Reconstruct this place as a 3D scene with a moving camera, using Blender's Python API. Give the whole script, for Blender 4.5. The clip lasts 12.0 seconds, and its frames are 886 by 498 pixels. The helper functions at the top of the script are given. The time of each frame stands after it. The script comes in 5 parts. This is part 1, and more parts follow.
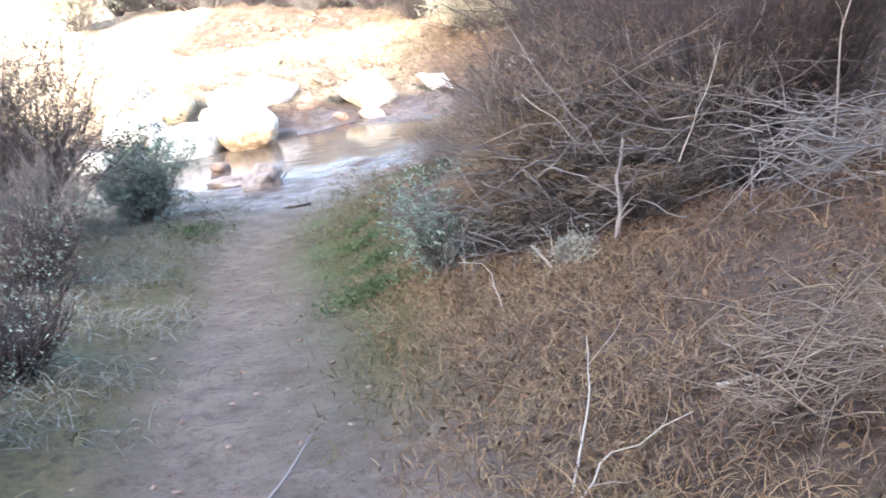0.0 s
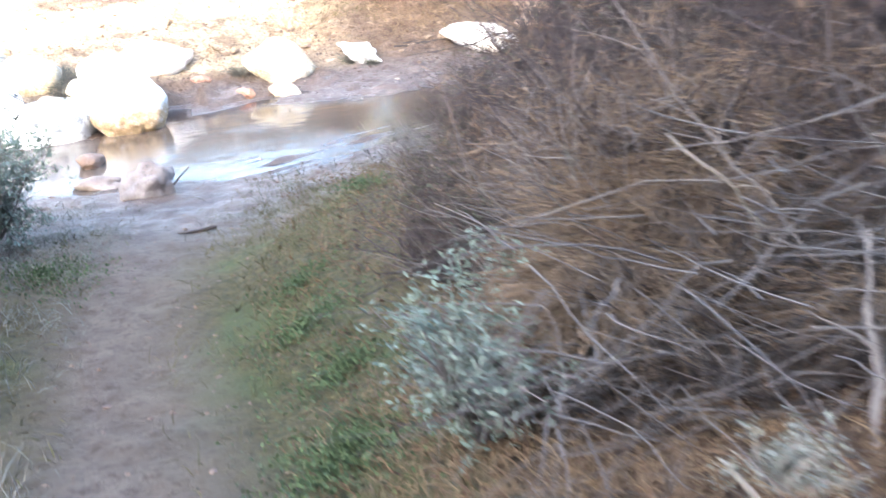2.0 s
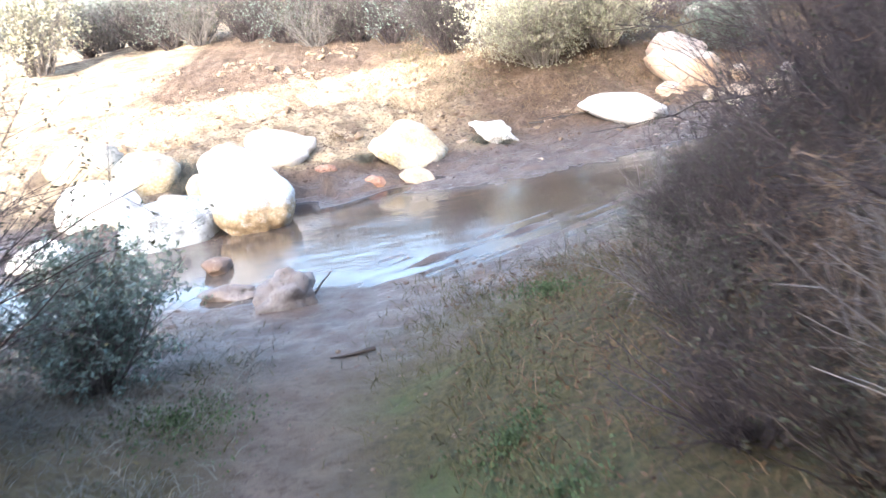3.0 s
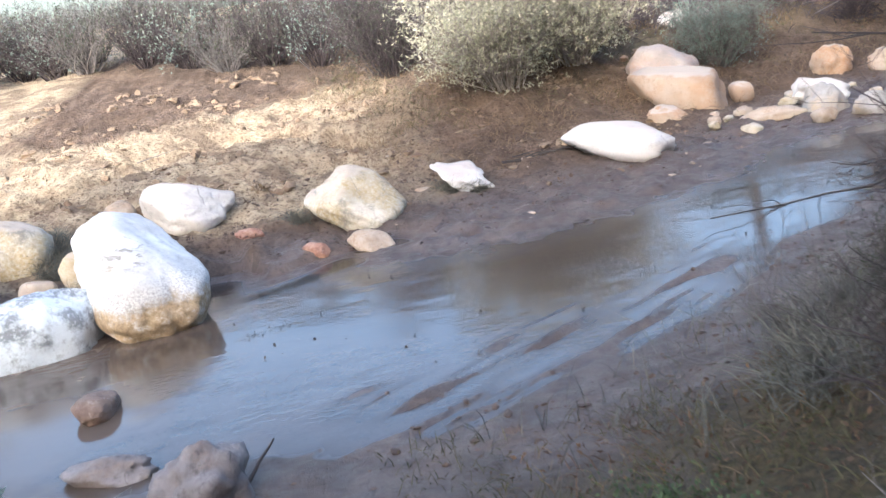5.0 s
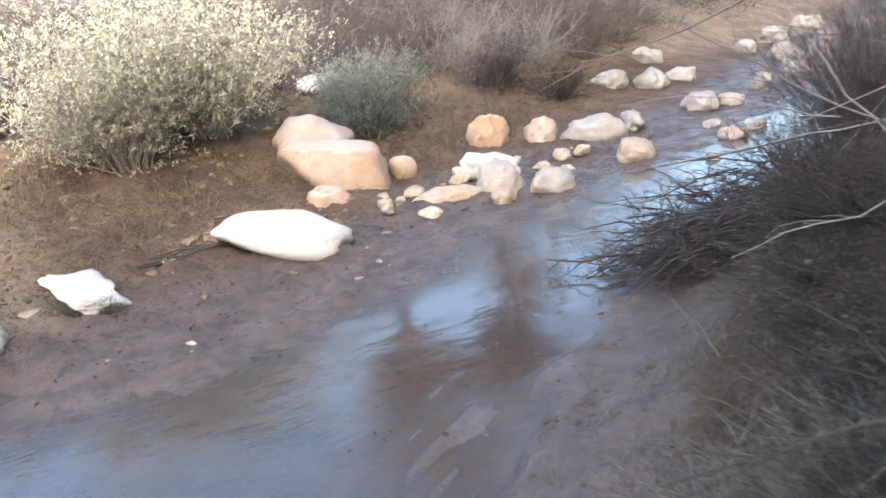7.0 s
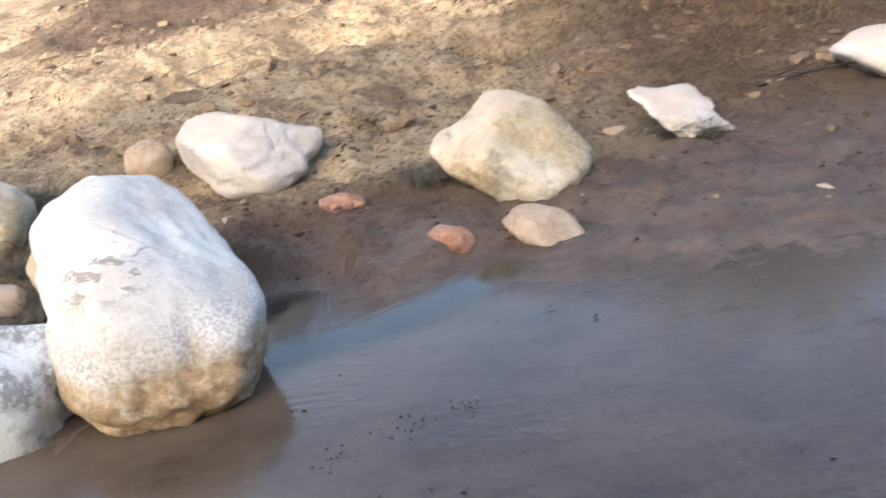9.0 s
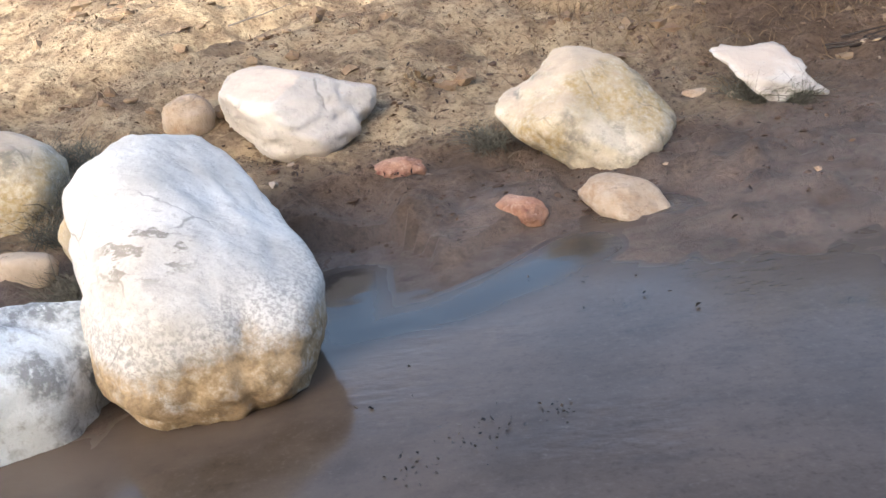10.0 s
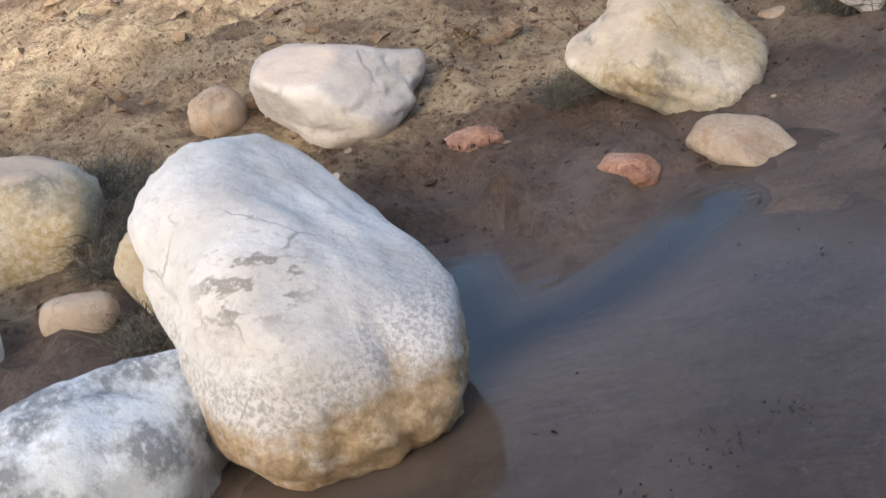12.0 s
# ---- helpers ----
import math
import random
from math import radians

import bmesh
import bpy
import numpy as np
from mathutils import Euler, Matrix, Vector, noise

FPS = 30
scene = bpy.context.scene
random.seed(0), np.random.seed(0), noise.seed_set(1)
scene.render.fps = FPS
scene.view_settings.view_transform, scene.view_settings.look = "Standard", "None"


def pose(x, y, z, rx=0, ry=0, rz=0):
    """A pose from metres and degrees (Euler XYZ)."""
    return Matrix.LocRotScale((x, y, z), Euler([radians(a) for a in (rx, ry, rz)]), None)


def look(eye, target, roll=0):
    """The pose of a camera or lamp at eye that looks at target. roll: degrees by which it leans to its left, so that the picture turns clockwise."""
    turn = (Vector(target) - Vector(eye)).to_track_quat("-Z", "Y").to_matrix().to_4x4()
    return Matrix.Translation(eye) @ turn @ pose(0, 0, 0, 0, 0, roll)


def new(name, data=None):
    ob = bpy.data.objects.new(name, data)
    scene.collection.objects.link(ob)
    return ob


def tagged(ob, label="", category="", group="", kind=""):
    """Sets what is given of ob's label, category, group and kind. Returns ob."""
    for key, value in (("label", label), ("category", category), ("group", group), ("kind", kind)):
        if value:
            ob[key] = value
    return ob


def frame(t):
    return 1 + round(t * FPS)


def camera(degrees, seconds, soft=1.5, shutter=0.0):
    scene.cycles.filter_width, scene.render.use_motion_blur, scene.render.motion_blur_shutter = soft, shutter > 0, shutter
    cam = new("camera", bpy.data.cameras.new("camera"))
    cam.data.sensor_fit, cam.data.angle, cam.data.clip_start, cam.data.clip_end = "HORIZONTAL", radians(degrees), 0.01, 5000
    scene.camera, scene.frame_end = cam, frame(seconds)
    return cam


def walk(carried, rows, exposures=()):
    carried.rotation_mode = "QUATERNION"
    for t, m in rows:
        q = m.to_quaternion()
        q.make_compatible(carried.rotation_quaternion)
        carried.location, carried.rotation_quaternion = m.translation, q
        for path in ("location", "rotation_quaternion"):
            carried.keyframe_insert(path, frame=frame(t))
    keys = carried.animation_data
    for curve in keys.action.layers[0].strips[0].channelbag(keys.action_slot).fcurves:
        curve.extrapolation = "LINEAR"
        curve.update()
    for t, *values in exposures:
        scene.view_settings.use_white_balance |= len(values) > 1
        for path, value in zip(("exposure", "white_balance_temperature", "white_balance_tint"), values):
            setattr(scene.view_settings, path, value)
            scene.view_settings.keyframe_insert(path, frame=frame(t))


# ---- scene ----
cam = camera(47.5, 12.0, shutter=0.5)
PATH = [
    (0, (0.223, 1.701, 1.865), (0.111, 3.62, 1.313), -8.3),
    (0.5, (0.162, 1.894, 1.888), (0.13, 3.807, 1.306), -7.1),
    (1, (0.089, 2.6, 1.814), (0.049, 4.515, 1.239), -6.8),
    (1.5, (-0.105, 3.25, 1.798), (-0.001, 5.15, 1.182), -4.7),
    (2, (-0.237, 3.927, 1.785), (-0.141, 5.816, 1.137), -5.8),
    (2.5, (-0.505, 4.495, 1.753), (-0.55, 6.394, 1.126), -7.6),
    (3, (-0.69, 5.067, 1.713), (-0.766, 7.007, 1.23), -9.2),
    (3.2, (-0.741, 5.383, 1.688), (-0.736, 7.32, 1.191), -9.5),
    (4.8, (-1.021, 7.326, 1.669), (-0.901, 9.266, 1.196), -9.9),
    (5, (-1.039, 7.481, 1.697), (-0.948, 9.421, 1.22), -10.3),
    (5.5, (-1.097, 8.05, 1.641), (-0.92, 9.98, 1.148), -10.8),
    (6, (-0.879, 8.547, 1.693), (-0.435, 10.431, 1.19), -10.9),
    (6.5, (-0.925, 8.91, 1.753), (-0.133, 10.685, 1.281), -9.4),
    (7, (-1.006, 9.293, 1.752), (-0.166, 11.04, 1.261), -8.1),
    (7.5, (-1.032, 9.729, 1.639), (-0.49, 11.578, 1.105), -9.4),
    (7.7, (-1.105, 9.823, 1.649), (-0.662, 11.691, 1.089), -9.6),
    (9.3, (-1.392, 10.751, 1.443), (-1.594, 12.627, 0.781), -10.2),
    (9.5, (-1.442, 10.827, 1.442), (-1.652, 12.696, 0.761), -10.0),
    (10, (-1.544, 11.007, 1.413), (-1.751, 12.865, 0.705), -10.1),
    (10.5, (-1.688, 11.143, 1.398), (-1.877, 13.002, 0.685), -11.3),
    (11, (-1.886, 11.325, 1.35), (-2.056, 13.172, 0.603), -13.9),
    (11.5, (-1.991, 11.424, 1.375), (-2.18, 13.249, 0.579), -16.3),
    (12, (-2.061, 11.492, 1.439), (-2.221, 13.317, 0.636), -17.2),
]
EXPOSURES = [(0, 3.95, 6250, 11), (0.5, 3.8, 6250, 10), (1.5, 3.8, 6150, 10), (2.0, 3.95, 6050, 10), (2.5, 3.58, 6050, 10), (3.2, 3.35, 5950, 10), (4.8, 2.52, 5850, 10), (5.5, 2.4, 5850, 10), (6.8, 2.58, 6000, 10), (7.7, 2.7, 6450, 10), (9.3, 2.15, 6650, 10), (11, 2.12, 6600, 10), (11.5, 1.9, 6600, 10), (12, 1.7, 6600, 10)]
walk(cam, [(t, look(eye, target, roll)) for t, eye, target, roll in PATH], EXPOSURES)

# ---- daylight ----
SUN_ELEVATION, SUN_FROM = 24.0, Vector((-0.35, -0.937, 0.0))  # low sun over the unseen slope added behind the camera
world = bpy.data.worlds.new("sky")
scene.world = world
world.use_nodes = True
sky = world.node_tree.nodes.new("ShaderNodeTexSky")
sky.sky_type, sky.sun_disc = "NISHITA", False
sky.sun_elevation, sky.sun_rotation = radians(SUN_ELEVATION), math.atan2(SUN_FROM.x, SUN_FROM.y)
sky.air_density, sky.dust_density, sky.ozone_density = 1.0, 5.0, 1.0
backdrop = world.node_tree.nodes["Background"]
backdrop.inputs["Strength"].default_value = 0.15
world.node_tree.links.new(sky.outputs["Color"], backdrop.inputs["Color"])
sun = new("sun", bpy.data.lights.new("sun", "SUN"))
sun.data.energy, sun.data.angle, sun.data.color = 2.0, radians(0.8), (1.0, 0.95, 0.87)
sun_way = Vector((SUN_FROM.x, SUN_FROM.y, math.tan(radians(SUN_ELEVATION))))
sun.matrix_world = look(sun_way * 30, (0, 0, 0))


# ---- materials ----
class Nodes:
    """A short way to write a node material."""

    def __init__(self, name):
        self.mat = bpy.data.materials.new(name)
        self.mat.use_nodes = True
        self.tree = self.mat.node_tree
        self.bsdf = self.tree.nodes["Principled BSDF"]

    def put(self, kind, **given):
        node = self.tree.nodes.new(kind)
        for key, value in given.items():
            self.feed(node.inputs[key.replace("_", " ")], value)
        return node

    def feed(self, socket, value):
        if isinstance(value, bpy.types.NodeSocket):
            self.tree.links.new(value, socket)
        elif isinstance(value, tuple) and len(value) == 3 and socket.type == "RGBA":
            socket.default_value = (*value, 1)
        else:
            socket.default_value = value

    def noise(self, scale, detail=5, rough=0.6, where=None):
        node = self.put("ShaderNodeTexNoise", Scale=scale, Detail=detail, Roughness=rough)
        self.tree.links.new(where or self.place(), node.inputs["Vector"])
        return node.outputs["Fac"]

    def place(self):
        return self.put("ShaderNodeNewGeometry").outputs["Position"]

    def local(self):
        return self.put("ShaderNodeTexCoord").outputs["Object"]

    def ramp(self, fac, low, high):
        node = self.put("ShaderNodeMapRange", Value=fac)
        node.inputs["From Min"].default_value, node.inputs["From Max"].default_value = low, high
        return node.outputs["Result"]

    def mix(self, fac, a, b):
        node = self.tree.nodes.new("ShaderNodeMix")
        node.data_type = "RGBA"
        self.feed(node.inputs[0], fac)
        self.feed(node.inputs[6], a)
        self.feed(node.inputs[7], b)
        return node.outputs[2]

    def math(self, how, a, b):
        node = self.tree.nodes.new("ShaderNodeMath")
        node.operation, node.use_clamp = how, True
        self.feed(node.inputs[0], a)
        self.feed(node.inputs[1], b)
        return node.outputs[0]

    def attribute(self, name):
        node = self.tree.nodes.new("ShaderNodeAttribute")
        node.attribute_name = name
        return node.outputs["Fac"]

    def done(self, color, rough, bump=None, depth=0.01, strength=0.6, specular=0.4):
        self.feed(self.bsdf.inputs["Base Color"], color)
        self.feed(self.bsdf.inputs["Roughness"], rough)
        self.feed(self.bsdf.inputs["Specular IOR Level"], specular)
        if bump is not None:
            node = self.put("ShaderNodeBump", Height=bump, Strength=strength, Distance=depth)
            self.tree.links.new(node.outputs["Normal"], self.bsdf.inputs["Normal"])
        return self.mat


def ground_material():
    n = Nodes("soil")
    big, mid, fine, grit, blot = n.noise(0.9), n.noise(5), n.noise(28), n.noise(120, 3), n.noise(2.2, 6, 0.7)
    sand = n.mix(n.ramp(mid, 0.35, 0.65), (0.36, 0.268, 0.172), (0.53, 0.43, 0.29))
    # dirt patches, made stronger to imitate dappled light and shade on the sand
    sand = n.mix(n.math("MULTIPLY", n.ramp(blot, 0.48, 0.58), 0.75), sand, (0.15, 0.105, 0.072))
    sand = n.mix(n.ramp(fine, 0.52, 0.7), sand, (0.13, 0.08, 0.05))
    brown = n.mix(n.ramp(blot, 0.4, 0.62), (0.1, 0.068, 0.046), (0.195, 0.135, 0.092))
    brown = n.mix(n.ramp(fine, 0.5, 0.7), brown, (0.065, 0.04, 0.028))
    # brown for damp soil, and for the shade painted below the far shrubs
    sand = n.mix(n.ramp(n.math("ADD", n.attribute("damp_and_shade"), n.math("SUBTRACT", big, 0.5)), 0.25, 0.75), sand, brown)
    mud = n.mix(n.ramp(blot, 0.35, 0.65), (0.078, 0.056, 0.043), (0.14, 0.102, 0.079))
    mud = n.mix(n.math("MULTIPLY", n.ramp(n.noise(75, 5, 0.8), 0.52, 0.62), 0.5), mud, (0.03, 0.022, 0.017))
    mud = n.mix(n.ramp(fine, 0.55, 0.75), mud, (0.03, 0.021, 0.017))
    mud = n.mix(n.math("MULTIPLY", n.ramp(n.noise(8, 9, 0.76), 0.52, 0.6), 0.55), mud, (0.036, 0.025, 0.019))
    trodden = n.mix(n.ramp(mid, 0.3, 0.7), (0.115, 0.088, 0.07), (0.2, 0.158, 0.128))
    trodden = n.mix(n.ramp(fine, 0.5, 0.75), trodden, (0.09, 0.068, 0.054))
    litter = n.mix(n.ramp(fine, 0.35, 0.65), (0.042, 0.027, 0.019), (0.112, 0.07, 0.047))
    litter = n.mix(n.math("MULTIPLY", n.ramp(big, 0.5, 0.7), 0.5), litter, (0.12, 0.08, 0.045))
    moss = n.mix(n.ramp(fine, 0.35, 0.65), (0.046, 0.042, 0.017), (0.112, 0.096, 0.04))
    moss = n.mix(n.math("MULTIPLY", n.ramp(n.noise(1.7, 4), 0.52, 0.64), 0.7), moss, (0.075, 0.098, 0.034))
    color = n.mix(n.attribute("trodden"), sand, trodden)
    color = n.mix(n.attribute("litter"), color, litter)
    color = n.mix(n.attribute("moss"), color, moss)
    wet = n.ramp(n.math("ADD", n.attribute("wet"), n.math("MULTIPLY", n.math("SUBTRACT", blot, 0.5), 1.2)), 0.2, 0.65)
    color = n.mix(wet, color, mud)
    rough = n.math("SUBTRACT", 0.95, n.math("MULTIPLY", wet, n.ramp(mid, 0.2, 0.9)))
    rough = n.math("MAXIMUM", rough, n.math("SUBTRACT", 0.85, n.math("MULTIPLY", n.attribute("wet"), 0.6)))
    churned = n.noise(13, 9, 0.78)
    color = n.mix(n.math("MULTIPLY", n.ramp(churned, 0.52, 0.64), n.math("SUBTRACT", 0.55, n.math("MULTIPLY", n.attribute("wet"), 0.35))), color, (0.036, 0.025, 0.019))
    height = n.math("ADD", n.math("MULTIPLY", fine, 0.3), n.math("ADD", n.math("MULTIPLY", grit, 0.15), n.math("MULTIPLY", churned, 0.55)))
    return n.done(color, rough, height, 0.09, n.math("SUBTRACT", 1.0, n.math("MULTIPLY", n.attribute("wet"), 0.55)), n.math("ADD", 0.3, n.math("MULTIPLY", n.attribute("wet"), 0.15)))


def water_material():
    n = Nodes("muddy_water")
    where = n.put("ShaderNodeMapping", Vector=n.place(), Scale=(1.0, 2.4, 1.0), Rotation=(0, 0, radians(-30))).outputs["Vector"]
    ripple, swell, broad = n.noise(12, 3, 0.5, where), n.noise(2.2, 2, 0.5, where), n.noise(1.1, 4)
    deep = n.attribute("depth")
    silt = n.mix(n.ramp(broad, 0.35, 0.65), (0.048, 0.036, 0.028), (0.08, 0.06, 0.047))
    silt = n.mix(n.math("MULTIPLY", n.ramp(n.noise(4, 7, 0.7, where), 0.5, 0.68), 0.6), silt, (0.03, 0.024, 0.021))
    grains = n.noise(42, 6, 0.8)
    silt = n.mix(n.math("MULTIPLY", n.ramp(grains, 0.54, 0.66), 0.45), silt, (0.10, 0.078, 0.063))
    silt = n.mix(n.math("MULTIPLY", n.ramp(grains, 0.46, 0.36), 0.55), silt, (0.026, 0.02, 0.017))
    calm = n.ramp(n.noise(1.3, 2, 0.5), 0.5, 0.64)
    height = n.math("ADD", n.math("MULTIPLY", n.math("MULTIPLY", ripple, calm), 0.55), n.math("MULTIPLY", swell, 0.45))
    silt = n.mix(n.ramp(deep, 0.0, 0.5), (0.056, 0.042, 0.034), silt)  # wet silt shows through at the very edge
    # paler colour that imitates the bright reflection on the left water
    silt = n.mix(n.math("MULTIPLY", n.attribute("painted_sheen"), n.ramp(broad, 0.3, 0.55)), silt, (0.1, 0.078, 0.063))
    silt = n.mix(n.attribute("clear"), silt, (0.018, 0.017, 0.018))
    mat = n.done(silt, n.math("SUBTRACT", 0.3, n.math("MULTIPLY", n.ramp(deep, 0.02, 0.5), 0.2)), height, 0.03, 0.2, 0.5)
    n.bsdf.inputs["IOR"].default_value = 1.33
    return mat


def rock_material(name, pale, tone, stain, spots, tan=0.35, dark=0.6, size=1.0, tide=0.0, speck=0.4, blotch=0.8, dashes=None, relief=0.85, dust=None):
    """Stone of two tones with iron stain, lichen spots and a grainy skin."""
    n = Nodes(name)
    at = n.place()
    big, mid, fine, grain = n.noise(2.2 / size, 6, 0.6, at), n.noise(11 / size, 9, 0.7, at), n.noise(40, 5, 0.7, at), n.noise(160, 3, 0.7, at)
    color = n.mix(n.ramp(n.noise(3.2 / size, 5, 0.55, at), 0.36, 0.64), pale, tone)
    color = n.mix(n.math("MULTIPLY", n.ramp(mid, 0.5, 0.62), 0.18), color, tuple(0.7 * v for v in tone))
    color = n.mix(n.math("MULTIPLY", n.ramp(n.noise(3.5 / size, 6, 0.7, at), 0.5, 0.66), 0.5), color, tuple(0.72 * v for v in tone))
    color = n.mix(n.math("MULTIPLY", n.ramp(big, 0.62 - tan * 0.4, 0.8 - tan * 0.4), n.ramp(fine, 0.3, 0.6)), color, stain)
    if tide:  # the mineral crust that high water leaves, with a grainy belt above it
        level = n.put("ShaderNodeSeparateXYZ", Vector=at).outputs["Z"]
        wave = n.math("MULTIPLY", n.noise(4.2, 9, 0.72, at), 0.44)
        belt = n.ramp(n.math("SUBTRACT", n.math("ADD", tide + 0.06, wave), level), 0.0, 0.12)
        color = n.mix(n.math("MULTIPLY", n.math("MULTIPLY", belt, n.ramp(n.noise(70, 4, 0.75, at), 0.46, 0.56)), 0.6), color, tuple(0.48 * v for v in tone))
        mark = n.ramp(n.math("SUBTRACT", n.math("ADD", tide - 0.11, wave), level), 0.0, 0.07)
        mark = n.math("MULTIPLY", mark, n.ramp(n.noise(9, 8, 0.75, at), 0.32, 0.48))
        crust = n.mix(n.ramp(n.noise(18, 7, 0.75, at), 0.42, 0.6), stain, tuple(0.55 * v for v in stain))
        color = n.mix(mark, color, crust)
    patch = n.math("MULTIPLY", n.ramp(n.noise(4.5 / size, 7, 0.65, at), dark - 0.02, dark + 0.11), n.ramp(fine, 0.3, 0.5))
    color = n.mix(n.math("MULTIPLY", patch, blotch), color, spots)
    if dashes:  # dark scrapes round one place
        middle, reach = dashes
        away = n.put("ShaderNodeVectorMath", Vector=at)
        away.operation = "DISTANCE"
        n.feed(away.inputs[1], middle)
        where = n.put("ShaderNodeMapping", Vector=at, Scale=(8.0, 14.0, 22.0), Rotation=(0.3, 0.5, 0.6)).outputs["Vector"]
        scrape = n.math("MULTIPLY", n.ramp(n.noise(1.0, 3, 0.6, where), 0.52, 0.57), n.ramp(away.outputs["Value"], reach, reach * 0.6))
        color = n.mix(n.math("MULTIPLY", n.math("MULTIPLY", scrape, n.ramp(fine, 0.35, 0.5)), 0.85), color, spots)
    dots = n.math("MULTIPLY", n.ramp(n.noise(30, 4, 0.7, at), 0.58, 0.64), n.ramp(mid, 0.4, 0.55))
    color = n.mix(n.math("MULTIPLY", dots, speck), color, spots)
    color = n.mix(n.math("MULTIPLY", n.ramp(grain, 0.55, 0.7), 0.12), color, tuple(0.45 * v for v in tone))
    color = n.mix(n.math("MULTIPLY", n.ramp(n.noise(70, 5, 0.8, at), 0.55, 0.64), n.math("MULTIPLY", n.ramp(big, 0.48, 0.62), 0.32)), color, tuple(0.5 * v for v in tone))
    bent = n.put("ShaderNodeVectorMath", Vector=at)
    bent.operation = "ADD"
    sway = n.put("ShaderNodeVectorMath", Vector=n.put("ShaderNodeTexNoise", Vector=at, Scale=9.0, Detail=5.0).outputs["Color"])
    sway.operation = "SCALE"
    sway.inputs["Scale"].default_value = 0.07
    n.feed(bent.inputs[1], sway.outputs[0])
    cell = n.put("ShaderNodeTexVoronoi", Vector=bent.outputs[0], Scale=2.4 / size)
    cell.feature = "DISTANCE_TO_EDGE"
    crack = n.math("MULTIPLY", n.ramp(cell.outputs["Distance"], 0.016, 0.004), n.ramp(n.noise(3.3 / size, 3, 0.5, at), 0.54, 0.62))
    color = n.mix(n.math("MULTIPLY", crack, 0.55), color, tuple(0.3 * v for v in tone))
    warm = n.math("MULTIPLY", n.ramp(n.noise(1.5 / size, 4, 0.6, at), 0.5, 0.7), 0.25)
    color = n.mix(warm, color, stain)
    if dust:  # dried silt lying on the flat top
        up = n.put("ShaderNodeSeparateXYZ", Vector=n.put("ShaderNodeNewGeometry").outputs["Normal"]).outputs["Z"]
        lying = n.ramp(n.math("ADD", n.math("MULTIPLY", up, 0.8), n.math("MULTIPLY", n.noise(5, 6, 0.65, at), 0.4)), 0.84, 0.92)
        color = n.mix(n.math("MULTIPLY", lying, 0.75), color, dust)
    worn = n.noise(6 / size, 5, 0.55, at)
    height = n.math("ADD", n.math("MULTIPLY", worn, 0.7), n.math("ADD", n.math("MULTIPLY", fine, 0.12), n.math("SUBTRACT", n.math("MULTIPLY", grain, 0.03), n.math("MULTIPLY", crack, 0.15))))
    return n.done(color, 0.85, height, 0.03, relief, 0.25)


def plant_material(name, a, b, rough=0.75):
    """Twigs or leaves that differ from one to the next."""
    n = Nodes(name)
    pick = n.put("ShaderNodeNewGeometry").outputs["Random Per Island"]
    color = n.mix(pick, a, b)
    color = n.mix(n.math("MULTIPLY", n.noise(35, 3), 0.5), color, tuple(0.6 * v for v in a))
    return n.done(color, rough, specular=0.2)


SOIL, WATER = ground_material(), water_material()
LIMESTONE = rock_material("limestone", (0.82, 0.79, 0.73), (0.69, 0.65, 0.58), (0.50, 0.40, 0.27), (0.30, 0.27, 0.24), -0.1, 0.7, 0.9, 0.0, 0.15, 0.6)
CRUSTED_STONE = rock_material("crusted_limestone", (0.68, 0.672, 0.645), (0.55, 0.54, 0.51), (0.46, 0.345, 0.21), (0.2, 0.19, 0.175), -0.35, 0.65, 0.8, 0.12, 0.3, 0.5, ((-2.74, 13.77, 0.51), 0.2), 0.85)
BLUE_STONE = rock_material("lichen_stone", (0.74, 0.80, 0.83), (0.60, 0.66, 0.70), (0.40, 0.39, 0.36), (0.13, 0.14, 0.15), -0.3, 0.48, 0.7, 0.0, 0.3, 0.8)
CREAM_STONE = rock_material("cream_stone", (0.59, 0.545, 0.455), (0.47, 0.425, 0.345), (0.34, 0.26, 0.135), (0.15, 0.15, 0.14), 0.6, 0.53, dust=(0.46, 0.38, 0.30))
GREY_STONE = rock_material("grey_stone", (0.37, 0.35, 0.325), (0.27, 0.252, 0.23), (0.42, 0.32, 0.22), (0.2, 0.18, 0.16), 0.35, 0.6)
WHITE_STONE = rock_material("white_stone", (0.61, 0.585, 0.55), (0.49, 0.46, 0.425), (0.40, 0.335, 0.28), (0.26, 0.235, 0.215), 0.15, 0.6, dust=(0.52, 0.44, 0.37))
PINK_STONE = rock_material("pinkish_stone", (0.42, 0.37, 0.34), (0.33, 0.29, 0.265), (0.42, 0.30, 0.24), (0.2, 0.18, 0.16), 0.35, 0.6)
SLATE_STONE = rock_material("slate_grey_stone", (0.26, 0.235, 0.225), (0.16, 0.14, 0.133), (0.2, 0.15, 0.12), (0.08, 0.07, 0.065), 0.3, 0.56, 0.4)
ORANGE_STONE = rock_material("orange_sandstone", (0.35, 0.255, 0.18), (0.42, 0.35, 0.285), (0.34, 0.2, 0.11), (0.2, 0.13, 0.09), 0.5, 0.62, dust=(0.43, 0.38, 0.33))
RED_STONE = rock_material("red_sandstone", (0.34, 0.18, 0.12), (0.42, 0.27, 0.2), (0.2, 0.09, 0.065), (0.6, 0.45, 0.36), 0.4, 0.66, 0.3)
BROWN_STONE = rock_material("brown_stone", (0.14, 0.095, 0.072), (0.21, 0.15, 0.115), (0.14, 0.09, 0.065), (0.40, 0.33, 0.27), 0.4, 0.64, 0.5)
